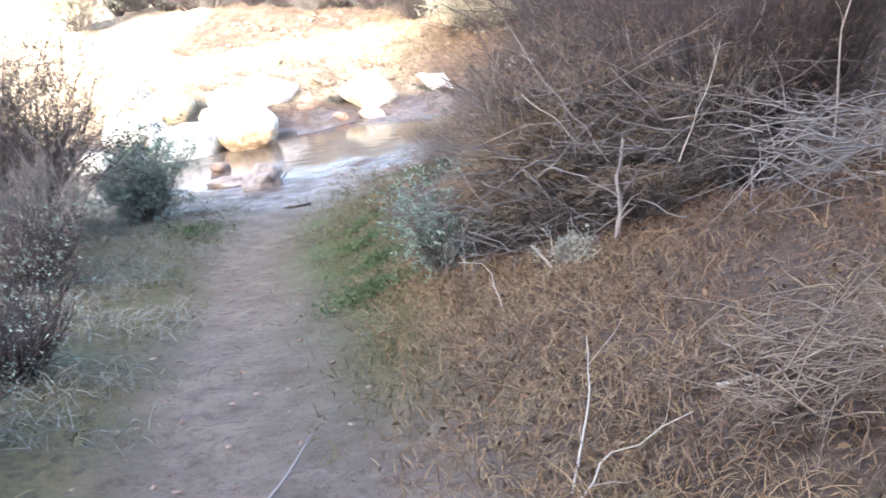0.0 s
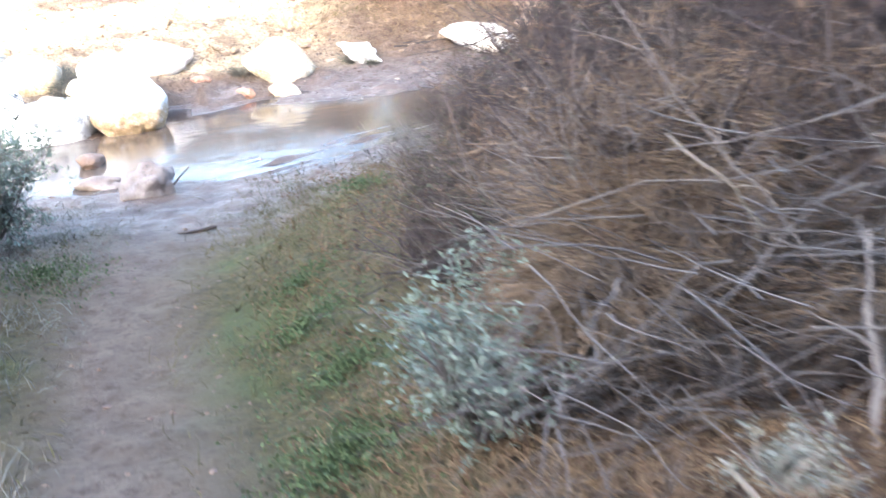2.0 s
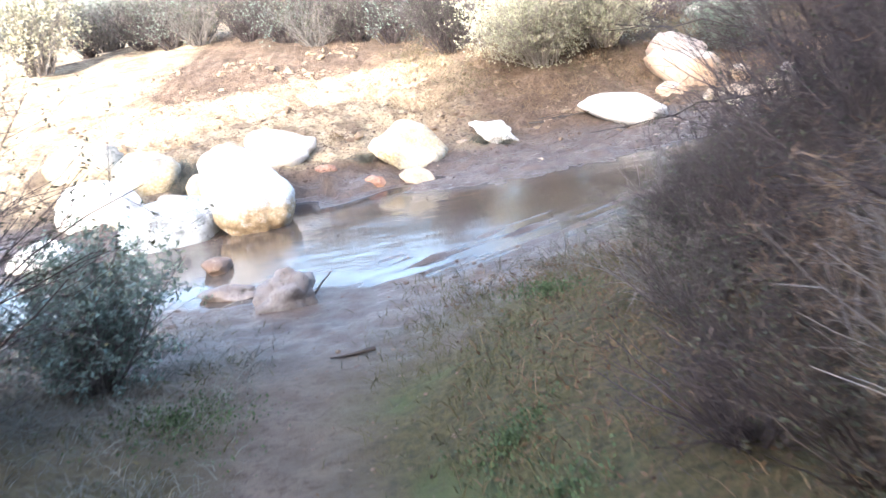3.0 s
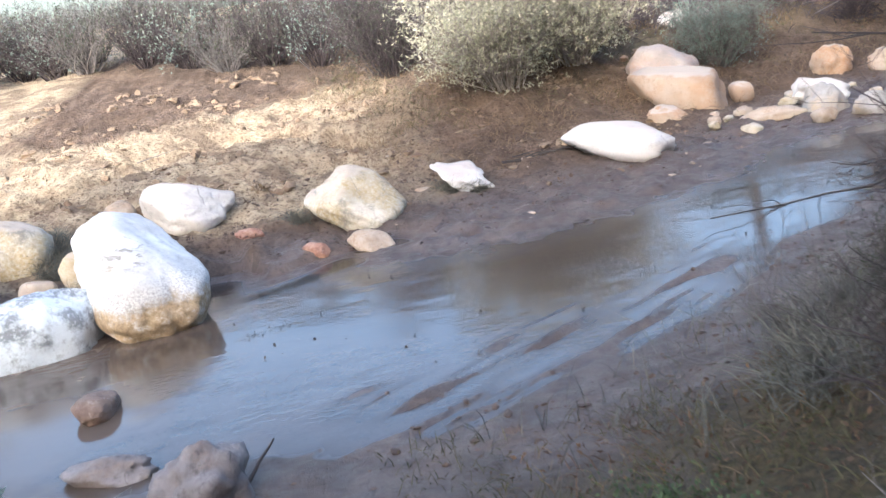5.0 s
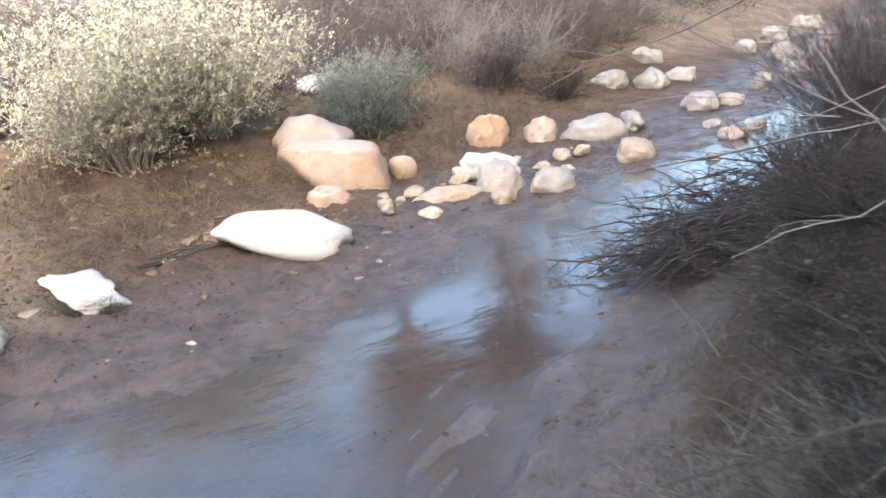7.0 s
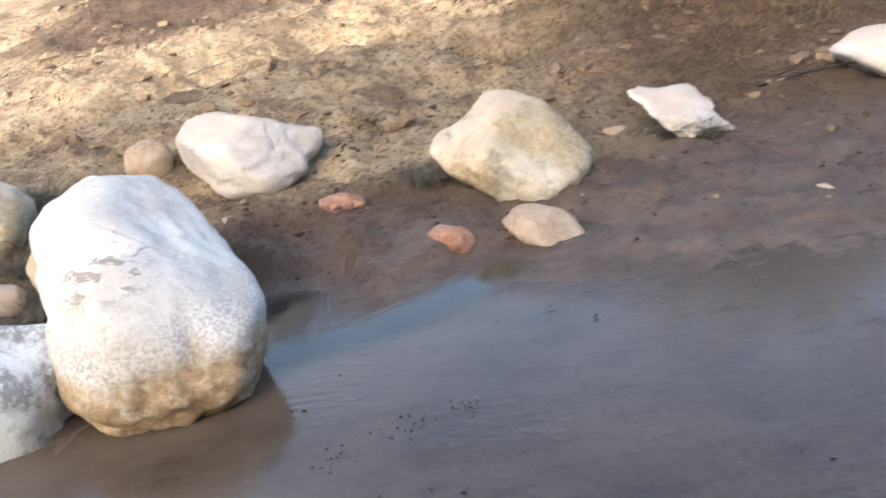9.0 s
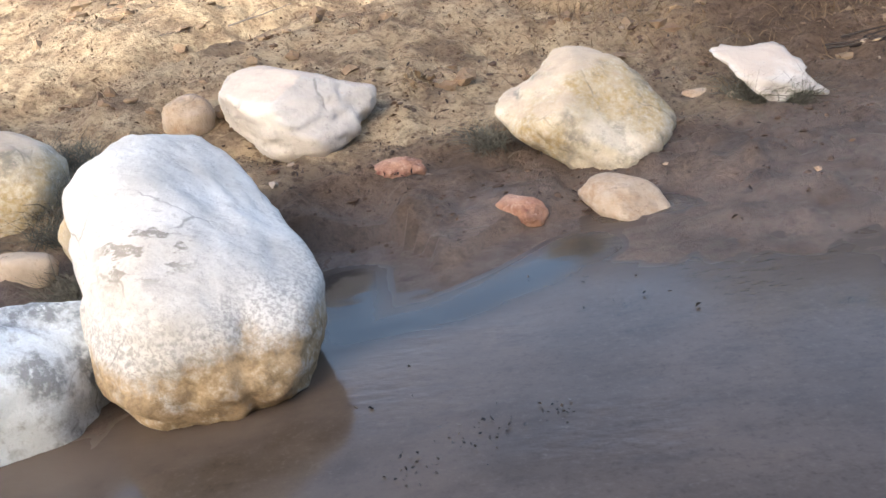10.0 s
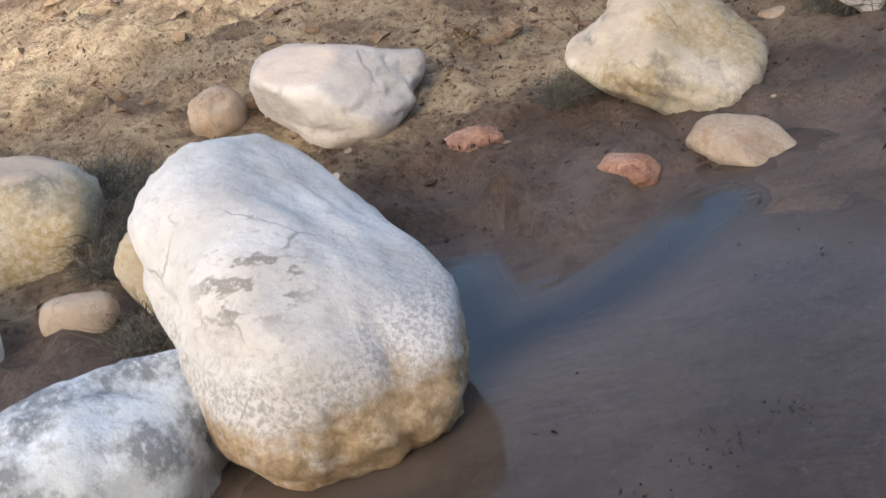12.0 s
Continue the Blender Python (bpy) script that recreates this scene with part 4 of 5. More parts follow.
for k in range(16):
    bx, by = 3.2 + 0.95 * (k % 5) + float(rng.uniform(-0.3, 0.3)), 20.9 + 0.9 * (k // 5) + float(rng.uniform(-0.25, 0.25)) + 0.12 * (k % 5)
    shrub("tangled mauve thicket on the far slope", bx, by, float(rng.uniform(0.6, 1.1)), 0.8, 70, 560, (PURPLE_TWIG, BROWN_TWIG, GREY_TWIG)[k % 3], 280 + k, thick=0.006, wander=0.36, lift=-0.03, group="thickets beyond the creek")
shrub("pale green shrub around a bare trunk", -7.4, 21.8, 1.5, 1.0, 90, 1000, GREY_TWIG, 170, YELLOW_LEAF, 9000, (0.05, 0.012))


# ---- dead brush, sticks ----
def stick(label, a, b, radius, bark, seed, bow=0.08, side_twigs=0, name="fallen_branch", category="branch", group=""):
    """One dead branch from a to b, with a few side twigs."""
    rng = np.random.default_rng(seed)
    a, b = np.array(a, float), np.array(b, float)
    t = np.linspace(0, 1, 9)[:, None]
    size = np.linalg.norm(b - a)
    line = a + (b - a) * t + np.cumsum(rng.normal(size=(9, 3)), 0) * bow * size * 0.12 * np.sin(t * math.pi)
    verts, faces = tubes((line - a)[None], np.array([radius]), 0.35, 6)
    ob = mesh_object(name, verts, faces, bark)
    ob.location = a
    if side_twigs:
        s, w = forks(rng, (line - a)[None], side_twigs, 0.5)
        for path in grow(rng, s, w, size * rng.uniform(0.1, 0.35, side_twigs), 4, 0.2, 0.0):
            mesh_object("twig", *tubes(path[None], np.array([radius * 0.4]), 0.3, 4), bark, ob)
    return tagged(ob, label, category, group)


def tangle(label, x, y, size, height, count, length, radius, bark, seed, name="brush_pile"):
    """A heap of dead branches thrown across each other."""
    rng = np.random.default_rng(seed)
    thing = empty(name, x, y, height_at(x, y), label, "brush pile")
    angle = rng.uniform(0, 2 * math.pi, count)
    starts = np.stack([np.clip(rng.normal(size=count), -1.2, 1.2) * size[0] * 0.45, np.clip(rng.normal(size=count), -1.2, 1.2) * size[1] * 0.45, rng.uniform(0.02, 1, count) ** 1.4 * height], 1)
    ways = np.stack([np.cos(angle), np.sin(angle), rng.normal(size=count) * 0.3], 1)
    long = grow(rng, starts, ways, length * rng.uniform(0.4, 1.2, count), 6, 0.13, -0.02)
    s, w = forks(rng, long, count * 4, 0.6)
    short = grow(rng, s, w, length * rng.uniform(0.1, 0.4, len(s)), 3, 0.2, 0.02)
    parts = [tubes(long, radius * rng.uniform(0.5, 1.4, count), 0.3, 4), tubes(short, radius * 0.35, 0.4, 3)]
    for k, (verts, faces) in enumerate(parts):
        verts[:, 2] = np.maximum(verts[:, 2], 0.0)
        tagged(mesh_object(("branch", "twig")[k], verts, faces, bark, thing), kind="stuff")
    return thing


def mop(label, x, y, top, reach, count, length, seed):
    """Dry weeds that arch over and hang in one matted head on a few stems."""
    rng = np.random.default_rng(seed)
    ground = height_at(x, y)
    thing = empty("dry_weeds", x, y, ground, label, "dry weeds")
    rise = top - ground
    angle, out = rng.uniform(0, 2 * math.pi, count), np.sqrt(rng.uniform(0, 1, count)) * reach
    starts = np.stack([np.cos(angle) * out, np.sin(angle) * out * 0.7, rise - 0.3 * out ** 2 / reach - rng.uniform(0, 0.12, count)], 1)
    ways = np.stack([np.cos(angle) + 0.5 * rng.normal(size=count), np.sin(angle) + 0.5 * rng.normal(size=count), rng.uniform(-0.1, 0.7, count)], 1)
    hair = grow(rng, starts, ways, length * rng.uniform(0.4, 1.1, count), 4, 0.16, -0.22)
    tagged(mesh_object("weed_head", *tubes(hair, 0.002, 0.5), TAN_TUFT, thing), kind="stuff")
    feet = np.stack([rng.normal(size=5) * 0.06, rng.normal(size=5) * 0.06, np.zeros(5)], 1)
    for k in range(5):
        ends = starts[k]
        line = feet[k] + (ends - feet[k]) * np.linspace(0, 1, 5)[:, None] + rng.normal(size=(5, 3)) * 0.01
        mesh_object("stem", *tubes(line[None], np.array([0.004]), 0.5, 5), GREY_TWIG, thing)
    return thing


tangle("heap of grey dead branches beside the sage", 0.5, 6.1, (0.8, 0.5), 0.42, 200, 0.55, 0.0025, ASH_TWIG, 201)
tangle("sprawl of ash-grey branches under the tan weeds", 0.95, 6.05, (0.8, 0.4), 0.6, 70, 0.6, 0.003, ASH_TWIG, 207)
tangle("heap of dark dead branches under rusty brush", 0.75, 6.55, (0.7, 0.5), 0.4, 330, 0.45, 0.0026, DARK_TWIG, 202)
tangle("heap of tan dead twigs on the grassy bank", 1.05, 3.9, (0.5, 0.45), 0.15, 300, 0.3, 0.0018, TAN_TWIG, 203)
tangle("tangle of grey twigs at the edge of the bank", 1.6, 5.6, (0.6, 0.5), 0.3, 220, 0.5, 0.003, GREY_TWIG, 204)
tangle("drift of dark twigs caught at the creek edge", 2.6, 13.9, (0.5, 0.45), 0.14, 130, 0.5, 0.005, DARK_TWIG, 205)
tangle("black drift of sodden twigs at the foot of the bank", 2.75, 13.55, (0.6, 0.4), 0.3, 260, 0.45, 0.006, DARK_TWIG, 208)
tangle("dark drift of branches under the leaning shrubs", 3.7, 14.05, (0.8, 0.45), 0.4, 300, 0.55, 0.006, DARK_TWIG, 209)
tangle("mat of dark twigs stranded in the creek", 3.2, 14.2, (0.6, 0.45), 0.28, 170, 0.55, 0.005, DARK_TWIG, 206)
mop("drooping mop of tan dry weeds over the dead brush", 0.36, 6.35, 0.93, 0.28, 1500, 0.26, 251)
mop("drooping mop of tan dry weeds among bare twigs", 0.62, 6.6, 1.08, 0.36, 1700, 0.28, 252)
mop("mop of tan dry weeds on top of the brush", 0.95, 6.8, 1.3, 0.3, 500, 0.26, 253)
mop("small mop of straw-coloured weeds by the grey trunk", 0.84, 6.0, 0.9, 0.13, 300, 0.18, 254)
stick("weathered grey trunk standing in the dead brush", (0.68, 5.64, 0.58), (0.8, 5.95, 1.02), 0.014, GREY_TWIG, 210, 0.15, 5)
stick("long bleached branch lying over the bank", (0.72, 4.05, 0.74), (1.45, 3.95, 0.95), 0.009, PALE_TWIG, 211, 0.1, 4)
stick("long grey branch leaning out of the dead brush", (0.2, 6.15, 0.66), (1.1, 6.3, 0.9), 0.005, PALE_TWIG, 212, 0.1, 7)
stick("arched grey branch over the rusty brush", (0.75, 6.1, 0.9), (0.35, 6.6, 1.6), 0.005, GREY_TWIG, 213, 0.2, 6)
stick("bare bent twig standing in the litter", (0.22, 5.3, 0.5), (0.06, 5.4, 0.74), 0.004, PALE_TWIG, 214, 0.4, 3)
stick("thin stick lying on the path", (-0.52, 4.1, 0.5), (-0.42, 4.5, 0.53), 0.008, GREY_TWIG, 215, 0.05)
stick("bent twig standing at the foot of the bank", (0.3, 3.75, 0.6), (0.42, 4.2, 0.86), 0.004, PALE_TWIG, 216, 0.2, 2)
stick("arched bleached twig on the grass", (0.25, 3.7, 0.6), (0.62, 3.85, 0.78), 0.004, PALE_TWIG, 217, 0.3, 3)
stick("dark stick lying on the near shore", (-1.3, 9.9, 0.05), (-1.52, 9.82, 0.06), 0.014, DARK_TWIG, 218, 0.05)
stick("dark stick standing in the shore mud", (-1.82, 11.02, 0.0), (-1.66, 11.25, 0.14), 0.012, DARK_TWIG, 219, 0.1)
stick("long bare twig arching over the creek", (2.9, 12.3, 0.8), (1.95, 13.3, 1.72), 0.006, GREY_TWIG, 220, 0.1, 5)
stick("long bare twig crossing above the brush", (2.3, 11.7, 0.7), (2.7, 13.0, 1.6), 0.005, PALE_TWIG, 221, 0.1, 4)
stick("pale bare twig reaching out over the bank", (2.4, 11.6, 0.9), (1.35, 11.9, 0.72), 0.005, PALE_TWIG, 222, 0.1, 3)
stick("dark drowned branch reaching into the creek", (2.7, 13.7, 0.2), (2.15, 14.4, 0.08), 0.014, DARK_TWIG, 223, 0.2, 7)
stick("bare branch hanging over the water from the bank", (0.9, 10.2, 1.0), (-0.02, 10.6, 0.86), 0.006, DARK_TWIG, 224, 0.12, 6)
stick("bare branch above the brush on the bank", (1.1, 9.5, 1.3), (0.1, 10.0, 1.45), 0.006, DARK_TWIG, 225, 0.12, 6)
for k, (a, b, r, bark) in enumerate((((0.35, 5.95, 1.25), (0.9, 5.9, 1.35), 0.002, GREY_TWIG), ((0.9, 5.9, 1.35), (1.35, 5.6, 1.62), 0.002, GREY_TWIG), ((0.98, 5.7, 0.95), (1.2, 5.8, 1.4), 0.004, PALE_TWIG), ((0.4, 6.1, 1.25), (0.68, 6.1, 0.95), 0.004, PALE_TWIG), ((0.1, 6.5, 0.95), (0.75, 6.2, 1.1), 0.004, GREY_TWIG), ((1.2, 6.2, 0.9), (1.6, 6.4, 1.6), 0.005, GREY_TWIG), ((1.7, 6.0, 0.9), (1.9, 6.1, 1.9), 0.005, PALE_TWIG), ((0.7, 6.6, 1.0), (1.5, 6.5, 1.5), 0.005, GREY_TWIG))):
    stick("bare twig arching out of the bank brush", a, b, r, bark, 500 + k, 0.15, 5, group="bare twigs over the brush")
for k, (a, b, r, bark) in enumerate((((3.1, 12.6, 1.75), (1.8, 13.7, 1.2), 0.007, GREY_TWIG), ((2.6, 11.2, 1.5), (2.1, 12.4, 1.0), 0.005, PALE_TWIG), ((2.9, 12.6, 1.5), (1.9, 13.2, 1.75), 0.004, GREY_TWIG), ((3.1, 12.5, 0.9), (2.2, 13.6, 0.7), 0.005, PALE_TWIG), ((3.3, 13.0, 0.8), (2.6, 14.1, 0.55), 0.006, DARK_TWIG), ((3.6, 13.4, 0.75), (3.0, 14.5, 0.9), 0.005, PALE_TWIG))):
    stick("long bare twig reaching over the creek", a, b, r, bark, 520 + k, 0.1, 5, group="bare twigs over the creek")
stick("thin twig lying on the sandy bank", (-3.9, 17.2, 0.7), (-3.55, 17.15, 0.72), 0.006, DARK_TWIG, 226, 0.05)
stick("forked twig lying on the sandy bank", (-3.3, 17.2, 0.7), (-2.95, 17.5, 0.74), 0.006, GREY_TWIG, 227, 0.05, 2)
for k in range(9):
    dx, dy = 0.12 * (k % 5), 0.07 * (k // 3)
    zz = height_at(0.2 + dx, 16.5 + dy) + 0.012
    stick("dark driftwood stick in the wet debris line", (0.05 + dx, 16.45 + dy, zz), (0.35 + dx, 16.4 + dy + 0.06 * (k % 4), zz + 0.01), 0.008, DARK_TWIG, 230 + k, 0.06, 0, "driftwood", "driftwood")
stick("bare tree trunk at the far edge of the sand", (-7.7, 22.2, 1.7), (-7.95, 22.3, 5.2), 0.07, DARK_TWIG, 240, 0.05, 8, "dead_tree", "tree")



def tree(label, x, y, height, reach, seed, group):
    """A tall tree with a tapered trunk, limbs, twigs and a ragged crown of withered leaves."""
    rng = np.random.default_rng(seed)
    thing = empty("tree", x, y, height_at(x, y) - 0.1, label, "tree", group)
    trunk = grow(rng, np.zeros((1, 3)), np.array([[0.05, 0.02, 1.0]]), np.array([height * 0.85]), 9, 0.05, 0.02)
    mesh_object("trunk", *tubes(trunk, np.array([0.17]), 0.25, 9), BROWN_TWIG, thing)
    s, w = forks(rng, trunk, 16, 0.75, 0.3)
    limb = grow(rng, s, w + np.array((0, 0, 0.25)), reach * rng.uniform(0.6, 1.2, 16), 6, 0.14, 0.06)
    for path in limb:
        mesh_object("limb", *tubes(path[None], np.array([0.055]), 0.25, 6), BROWN_TWIG, thing)
    s, w = forks(rng, limb, 420, 0.6)
    twig = grow(rng, s, w, reach * rng.uniform(0.15, 0.5, 420), 4, 0.2, 0.02)
    tagged(mesh_object("twig", *tubes(twig, 0.011, 0.3), BROWN_TWIG, thing), kind="stuff")
    at = twig[:, 1:].reshape(-1, 3)
    at = at[rng.integers(0, len(at), 9000)] + rng.normal(size=(9000, 3)) * 0.09
    tagged(mesh_object("crown", *leaves(rng, at, 0.14, 0.045, 0.0), RUST_LEAF, thing), kind="stuff")
    return thing


tree("tall brown-leaved tree beyond the far thicket", 6.4, 27.5, 8.5, 2.6, 801, "trees beyond the creek")
tree("brown-leaved tree on the far valley floor", 10.0, 29.5, 7.5, 2.3, 802, "trees beyond the creek")

# ---- grass, litter, gravel ----
def scatter(rng, count, box, chance):
    """Places in the box (x0, x1, y0, y1), kept by the chance that the function gives them."""
    x, y = rng.uniform(box[0], box[1], count), rng.uniform(box[2], box[3], count)
    edge = np.minimum(np.minimum(x - box[0], box[1] - x), np.minimum(y - box[2], box[3] - y))
    soft = np.clip(edge / 0.9 + 0.4 * np.sin(3.1 * x) * np.sin(2.7 * y), 0, 1) if box[1] - box[0] > 2 else 1.0
    keep = rng.uniform(0, 1, count) < chance(x, y) * soft
    x, y = x[keep], y[keep]
    return np.stack([x, y, rough_land(x, y)], 1)


def clumps(x, y, scale, seed, low=0.35, high=0.65):
    value = np.array([noise.noise((a * scale, b * scale, seed)) for a, b in zip(x.tolist(), y.tolist())]) * 0.5 + 0.5
    return np.clip((value - low) / (high - low), 0, 1)


def shore(x, y):
    return np.interp(x, NEAR_X, NEAR_Y) - y


def grass(label, count, box, chance, height, width, lean, material, seed, name="grass"):
    rng = np.random.default_rng(seed)
    roots = scatter(rng, count, box, chance)
    tall = rng.uniform(*height, len(roots))
    return tagged(mesh_object(name, *blades(rng, roots, tall, width, lean), material), label, "grass", kind="stuff")


def stones(label, count, box, chance, sizes, material, seed, name="gravel", category="gravel", flat=0.6):
    rng = np.random.default_rng(seed)
    d, f = SPHERES[1]
    at = scatter(rng, count, box, chance)
    n = len(at)
    size = sizes[0] + (sizes[1] - sizes[0]) * rng.uniform(0, 1, n) ** 3
    shape = rng.uniform(0.6, 1.3, (n, 1, 3)) * np.array((1, 1, flat))
    skew = 1 + 0.25 * rng.normal(size=(n, len(d), 1))
    verts = at[:, None] + d[None] * shape * skew * size[:, None, None]
    faces = f[None] + (np.arange(n) * len(d))[:, None, None]
    return tagged(mesh_object(name, verts.reshape(-1, 3), faces.reshape(-1, 3), material, smooth=False), label, category, kind="stuff")


def litter(label, count, box, chance, size, material, seed, name="leaf_litter"):
    rng = np.random.default_rng(seed)
    at = scatter(rng, count, box, chance)
    at[:, 2] = np.maximum(at[:, 2], -0.014) + 0.005  # floats where there is water
    return tagged(mesh_object(name, *leaves(rng, at, *size, 0.1), material), label, "leaf litter", kind="stuff")


def weeds(label, x, y, reach, count, seed):
    """Low green weeds: many small leaves that stand up close to the ground."""
    rng = np.random.default_rng(seed)
    angle, out = rng.uniform(0, 2 * math.pi, count), np.abs(rng.normal(size=count)) * 0.55 * reach
    px, py = x + np.cos(angle) * out, y + np.sin(angle) * out * 1.3
    px, py = px + 0.05 * np.sin(9 * py), py + 0.05 * np.sin(11 * px)
    at = np.stack([px, py, rough_land(px, py) + rng.uniform(0, 0.045, count)], 1)
    return tagged(mesh_object("green_weeds", *leaves(rng, at, 0.018, 0.005, 0.9), GREEN_LEAF), label, "weeds", kind="stuff")


for k, (wx, wy, wr, wn) in enumerate(((-0.48, 6.45, 0.25, 2600), (-0.52, 7.15, 0.22, 1200), (-0.64, 7.7, 0.26, 1200), (-2.05, 9.0, 0.35, 1600), (-0.66, 8.3, 0.2, 700), (-0.4, 10.1, 0.25, 900))):
    weeds("low bright green weeds beside the path", wx, wy, wr, wn, 700 + k)
BANK = (-1.2, 4.4, 1.6, 12.6)
bare = lambda x, y: 1 - 0.85 * np.clip((x - path_x(y) - 1.1) / 0.4, 0, 1) * np.clip((y - 5.95) / 0.35, 0, 1)  # under the thicket little grass grows
right_bank = lambda x, y: np.clip((x - path_x(y) - 0.3) / 0.5, 0, 1) * np.clip((shore(x, y) - 0.4) / 0.5, 0, 1)
near_path = lambda x, y: np.exp(-((x - path_x(y) - 0.5) / 0.3) ** 2) * np.clip(shore(x, y) / 0.3, 0, 1) * np.clip((y - 4) / 1, 0.1, 1)
left_side = lambda x, y: np.clip((path_x(y) - x - 0.3) / 0.3, 0, 1) * np.clip(shore(x, y) / 1.2, 0, 1)
grass("short rust-brown dry grass on the bank", 80000, BANK, lambda x, y: right_bank(x, y) * (0.3 + 0.7 * clumps(x, y, 2.2, 4)) * bare(x, y) * np.clip((7.2 - y) / 1.0, 0.35, 1), (0.03, 0.1), 0.0022, 0.9, RUST_STRAW, 301)
grass("short straw-coloured dry grass on the bank", 56000, BANK, lambda x, y: right_bank(x, y) * clumps(x, y, 1.6, 9) * bare(x, y) * np.clip((1.3 - x) / 0.8, 0.2, 1) * np.clip((7.8 - y) / 1.0, 0.5, 1), (0.03, 0.11), 0.002, 0.8, STRAW, 302)
grass("thick straw-coloured grass beside the path", 110000, (-1.0, 2.2, 1.6, 7.0), lambda x, y: right_bank(x, y) * np.clip((1.1 - x) / 0.6, 0.15, 1) * (0.25 + 0.75 * clumps(x, y, 1.8, 15)), (0.015, 0.055), 0.0017, 0.9, STRAW, 310)
grass("sparse green grass along the path", 40000, (-2.4, 1.6, 2.8, 12.4), lambda x, y: near_path(x, y) * clumps(x, y, 2.5, 2, 0.3, 0.6), (0.02, 0.08), 0.002, 0.7, GREEN_BLADE, 303)
grass("grey-green grass left by winter at the path side", 80000, (-5.2, 0.3, 2.2, 12), lambda x, y: left_side(x, y) * clumps(x, y, 2.2, 6), (0.03, 0.13), 0.002, 0.9, GREY_STRAW, 304)
grass("green ground cover at the path side", 18000, (-4.8, 0.2, 2.4, 12), lambda x, y: left_side(x, y) * clumps(x, y, 2.6, 12, 0.45, 0.65), (0.015, 0.06), 0.003, 0.9, GREEN_BLADE, 305)
grass("long grey dry grass above the creek edge", 3600, (-1.1, 3.2, 8.8, 13.4), lambda x, y: np.clip(shore(x, y) / 0.4, 0, 1) * np.clip((1.7 - shore(x, y)) / 0.6, 0, 1) * clumps(x, y, 2.2, 20, 0.4, 0.6), (0.12, 0.32), 0.002, 0.55, DULL_STRAW, 306)
grass("green moss and grass above the creek edge", 40000, (-1.7, 3.4, 7.8, 13.6), lambda x, y: right_bank(x, y) * clumps(x, y, 2.2, 25, 0.4, 0.6), (0.02, 0.09), 0.002, 0.7, GREEN_BLADE, 307)
grass("thin dry grass on the far bank", 60000, (-3.8, 8.3, 15.9, 25), lambda x, y: np.clip((y - np.interp(x, FAR_X, FAR_Y) - 1.7) / 1.0, 0, 1) * np.clip((x + 2.2) / 1.5, 0, 1) * clumps(x, y, 1.4, 30, 0.4, 0.6), (0.03, 0.14), 0.003, 0.7, STRAW, 308)
grass("thin olive grass on the far bank", 26000, (-2, 9, 17, 26), lambda x, y: np.clip((y - np.interp(x, FAR_X, FAR_Y) - 2.2) / 1.0, 0, 1) * clumps(x, y, 1.2, 33, 0.4, 0.6), (0.03, 0.14), 0.003, 0.7, GREEN_BLADE, 309)
for tx, ty, tw in ((-3.45, 15.05, 0.26), (-3.62, 15.35, 0.24), (-3.5, 14.85, 0.16), (-3.3, 14.35, 0.12), (-0.5, 15.85, 0.1), (-0.28, 15.82, 0.1), (-1.75, 15.5, 0.1)):
    grass("tuft of dry grey grass between boulders", int(9000 * tw), (tx - tw, tx + tw, ty - tw, ty + tw), lambda x, y: np.exp(-((x - tx) ** 2 + (y - ty) ** 2) / (0.5 * tw * tw)), (0.05, 0.2), 0.0016, 0.8, DULL_STRAW, int(400 + 10 * ty), "grass_tuft")
litter("brown dead leaves and twig bits on the bank", 23000, BANK, lambda x, y: right_bank(x, y), (0.03, 0.006), DEAD_LEAF, 320)
litter("dead leaves on the path side", 10000, (-4.8, 0.8, 2.2, 12.2), lambda x, y: np.clip(np.abs(x - path_x(y)) / 0.6, 0.12, 1) * np.clip(shore(x, y) / 0.3, 0, 1), (0.014, 0.003), DEAD_LEAF, 321)
litter("dark leaf bits and debris on the far bank", 9000, (-5.5, 5, 14.6, 20), lambda x, y: np.clip((y - np.interp(x, FAR_X, FAR_Y)) / 3, 0, 1) * clumps(x, y, 2.5, 40, 0.45, 0.7), (0.035, 0.007), DEAD_LEAF, 322)
for k, (tx, ty, tw) in enumerate(((-1.78, 13.34, 0.16), (-1.58, 13.4, 0.07), (-1.95, 13.2, 0.1))):
    litter("dark crumbs drifting together on the silt", int(1100 * tw), (tx - tw, tx + tw, ty - tw, ty + tw), lambda x, y: np.exp(-((x - tx) ** 2 + (y - ty) ** 2) / (0.4 * tw * tw)), (0.012, 0.004), DARK_TWIG, 324 + k, "floating_debris")
litter("dark specks of debris in the shallow mud", 900, (-2.6, 3, 11.6, 15), lambda x, y: clumps(x, y, 1.6, 44, 0.55, 0.7), (0.02, 0.006), DARK_TWIG, 323)
stones("crumbled clods of dry mud on the sandy bank", 5000, (-6, 2.5, 15, 21), lambda x, y: np.clip((y - np.interp(x, FAR_X, FAR_Y) - 0.6) / 1.5, 0, 1) * clumps(x, y, 1.5, 50, 0.4, 0.65), (0.008, 0.07), CLOD, 330, "mud_clods", "mud clods")
stones("small stones and grit on the path", 3400, (-3.2, 1.0, 2.2, 12.3), lambda x, y: np.exp(-((x - path_x(y)) / 0.6) ** 2), (0.003, 0.016), BROWN_STONE, 331)
stones("dark wet gravel along the near shore", 1400, (-4, 3, 10.4, 14.2), lambda x, y: np.exp(-((shore(x, y) + 0.1) / 0.4) ** 2) * clumps(x, y, 2.0, 60, 0.4, 0.6), (0.005, 0.03), WET_CLOD, 332)
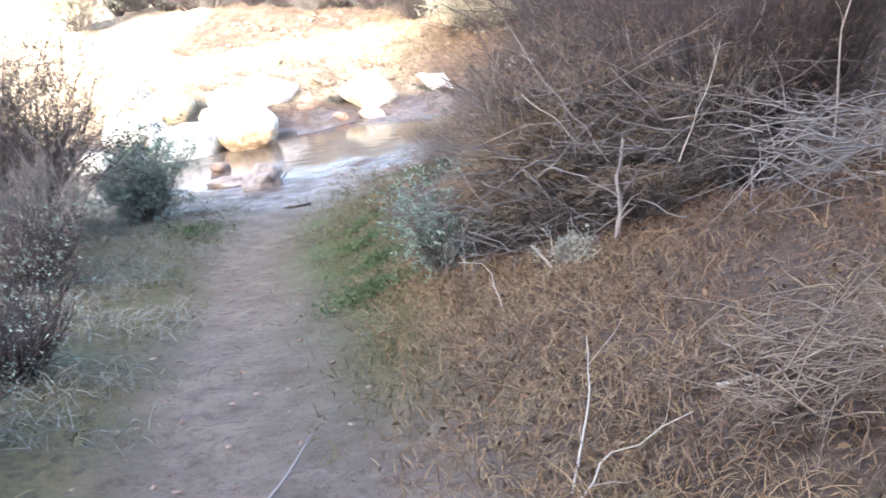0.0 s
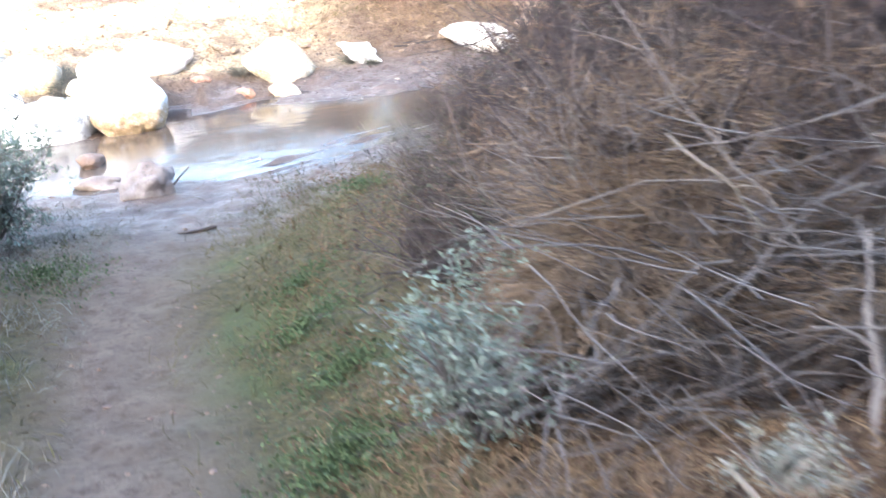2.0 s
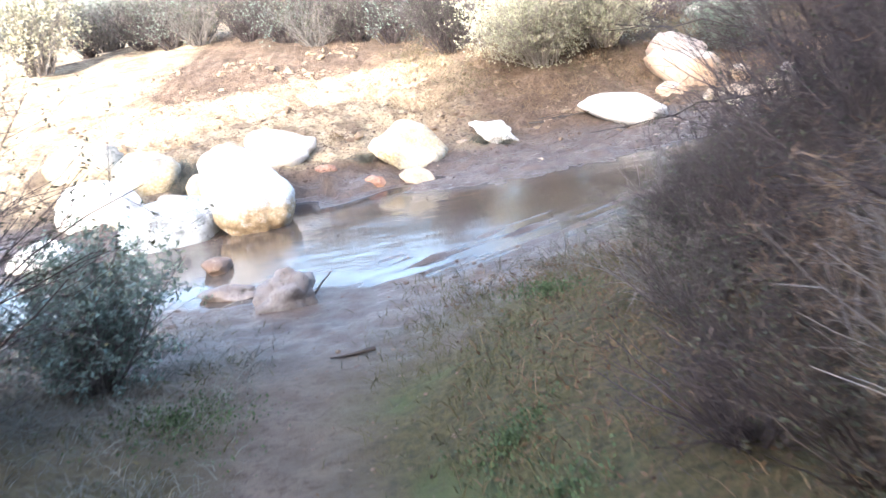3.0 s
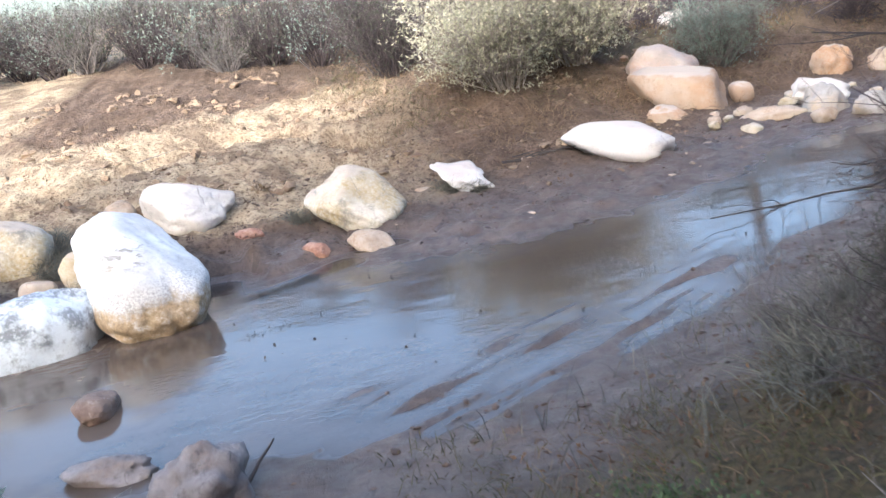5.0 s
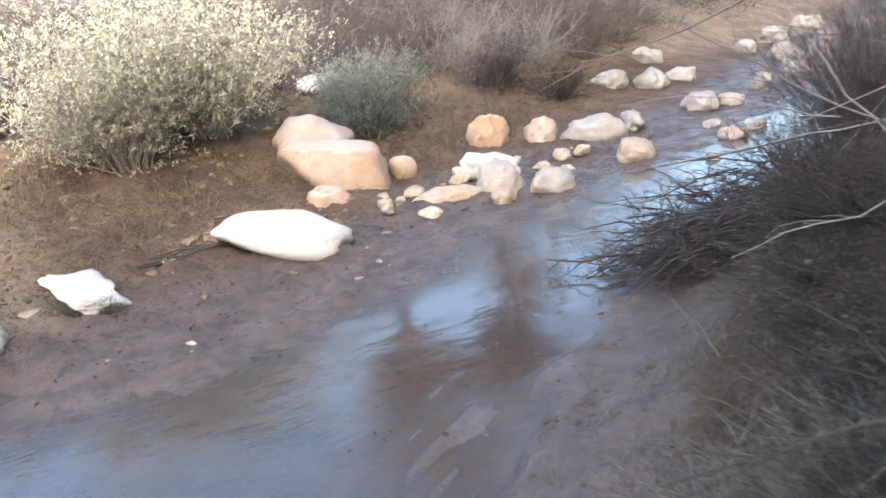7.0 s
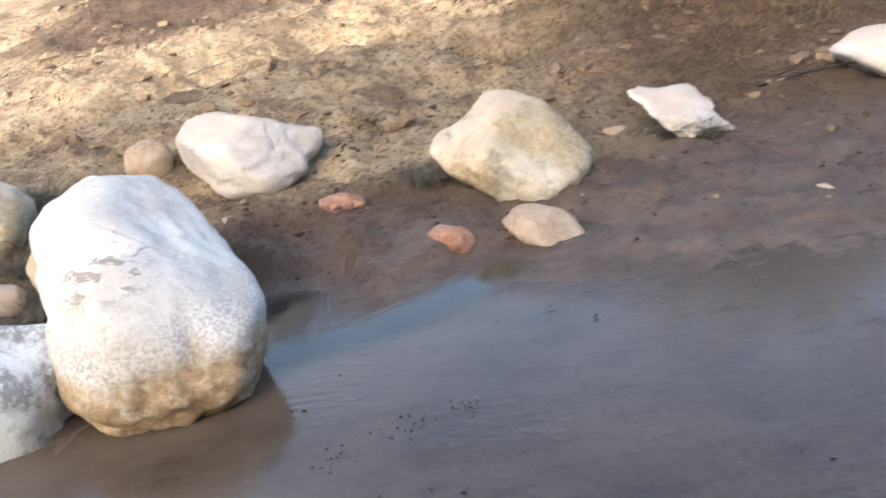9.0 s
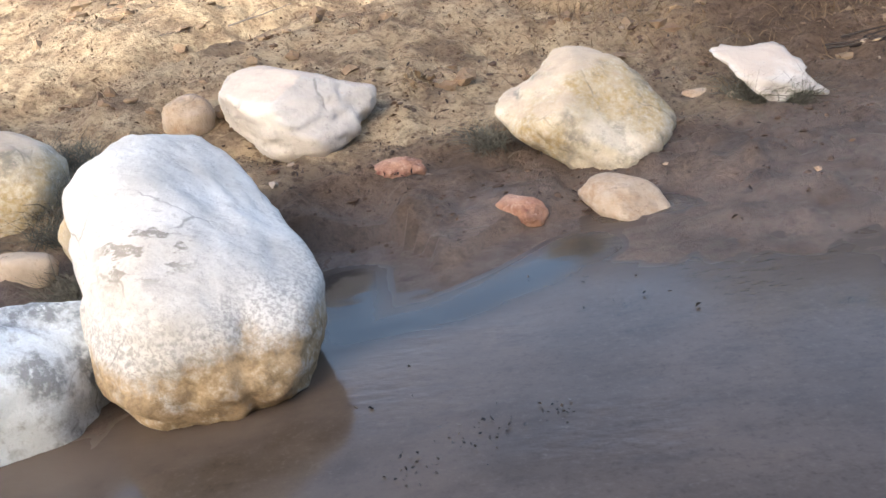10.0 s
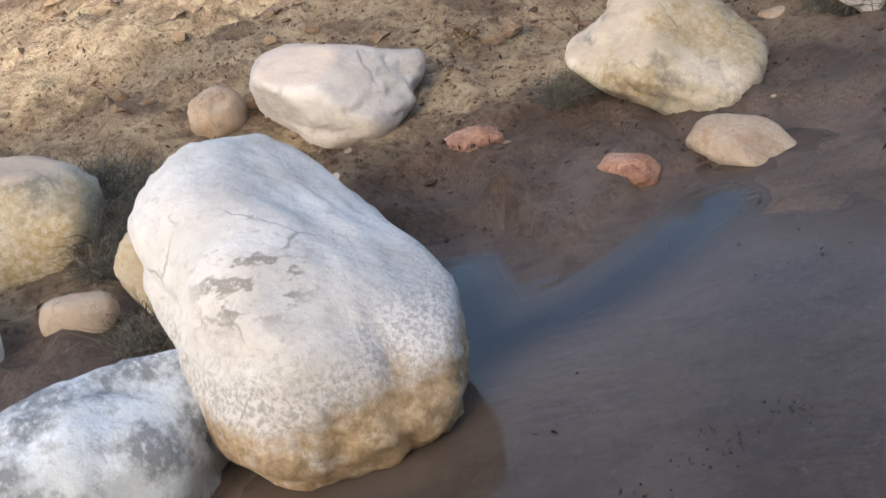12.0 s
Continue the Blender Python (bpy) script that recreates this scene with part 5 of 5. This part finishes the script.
stones("pale pebbles strewn on the far mud", 500, (-3.5, 6, 14.4, 18.5), lambda x, y: np.clip(1.6 - np.abs(y - np.interp(x, FAR_X, FAR_Y) - 1), 0, 1) * clumps(x, y, 1.8, 64, 0.5, 0.7), (0.01, 0.04), TAN_STONE, 333)
litter("scraps of bark and leaves on the wet mud", 2600, (-3, 6, 14.3, 18.2), lambda x, y: np.clip((y - np.interp(x, FAR_X, FAR_Y)) / 0.5, 0, 1) * clumps(x, y, 2.2, 70, 0.5, 0.68), (0.028, 0.007), DARK_TWIG, 340)
stones("dark crumbs of wet mud", 2600, (-3, 5.5, 14.3, 17.6), lambda x, y: np.clip((y - np.interp(x, FAR_X, FAR_Y)) / 0.6, 0, 1) * clumps(x, y, 1.8, 74, 0.45, 0.65), (0.004, 0.028), WET_CLOD, 341, "mud_crumbs", "mud clods")
stones("crumbs and small clods pressed up in the trampled mud", 5200, (-3.3, 1.6, 14.1, 16.6), lambda x, y: np.clip((y - np.interp(x, FAR_X, FAR_Y) - 0.1) / 0.3, 0, 1) * np.clip((y - 13.9) / 0.5, 0, 1) * clumps(x, y, 3.2, 82, 0.42, 0.6), (0.003, 0.017), WET_CLOD, 343, "mud_crumbs", "mud clods", 0.5)
litter("bits of rotten leaf trodden into the mud", 2600, (-3.4, 1.2, 14.2, 16.8), lambda x, y: np.clip((y - np.interp(x, FAR_X, FAR_Y)) / 0.3, 0, 1) * clumps(x, y, 3.0, 86, 0.45, 0.62), (0.022, 0.004), DARK_TWIG, 344)
litter("dark leaf crumbs strewn over the sand", 5200, (-5.2, -0.4, 15.2, 18.6), lambda x, y: np.clip((y - np.interp(x, FAR_X, FAR_Y) - 0.8) / 0.5, 0, 1) * clumps(x, y, 2.0, 88, 0.45, 0.62), (0.02, 0.006), DEAD_LEAF, 345)
stones("ridges of wet mud along the near shore", 2600, (-3.5, 2.6, 10.6, 13.6), lambda x, y: np.exp(-((shore(x, y) - 0.05) / 0.35) ** 2) * clumps(x, y, 2.4, 78, 0.45, 0.6), (0.006, 0.035), WET_CLOD, 342, "mud_ridges", "mud clods", 0.35)
litter("curled clump of dry leaves on the sand", 260, (-2.25, -1.95, 16.05, 16.35), lambda x, y: np.exp(-((x + 2.09) ** 2 + (y - 16.18) ** 2) / 0.006), (0.05, 0.012), STRAW, 350, "leaf_clump")
for tx, ty, tw in ((0.6, 11.1, 0.26), (0.9, 11.15, 0.3), (0.3, 10.6, 0.22), (1.2, 11.05, 0.28)):
    grass("clump of long bleached grass above the creek", int(3600 * tw), (tx - tw, tx + tw, ty - tw, ty + tw), lambda x, y: np.exp(-((x - tx) ** 2 + (y - ty) ** 2) / (0.6 * tw * tw)), (0.15, 0.36), 0.0026, 0.7, DULL_STRAW, int(900 * tx), "grass_clump")

for k, (box, count) in enumerate((((1.5, 18, 19.5, 31), 60000), ((14, 34, 24, 52), 20000), ((2, 16, 29, 50), 20000))):
    grass("mauve-grey scrub covering the far valley side", count, box, lambda x, y: clumps(x, y, 0.7, 90, 0.3, 0.55) * np.clip((y - np.interp(x, FAR_X, FAR_Y) - (3.2, 4.5, 4.5)[k]) / 2, 0, 1), ((0.1, 0.36), (0.5, 1.2), (0.5, 1.2))[k], (0.008, 0.02, 0.018)[k], 1.1, (PURPLE_TWIG, BROWN_TWIG, GREY_TWIG)[k], 360 + k, "scrub")
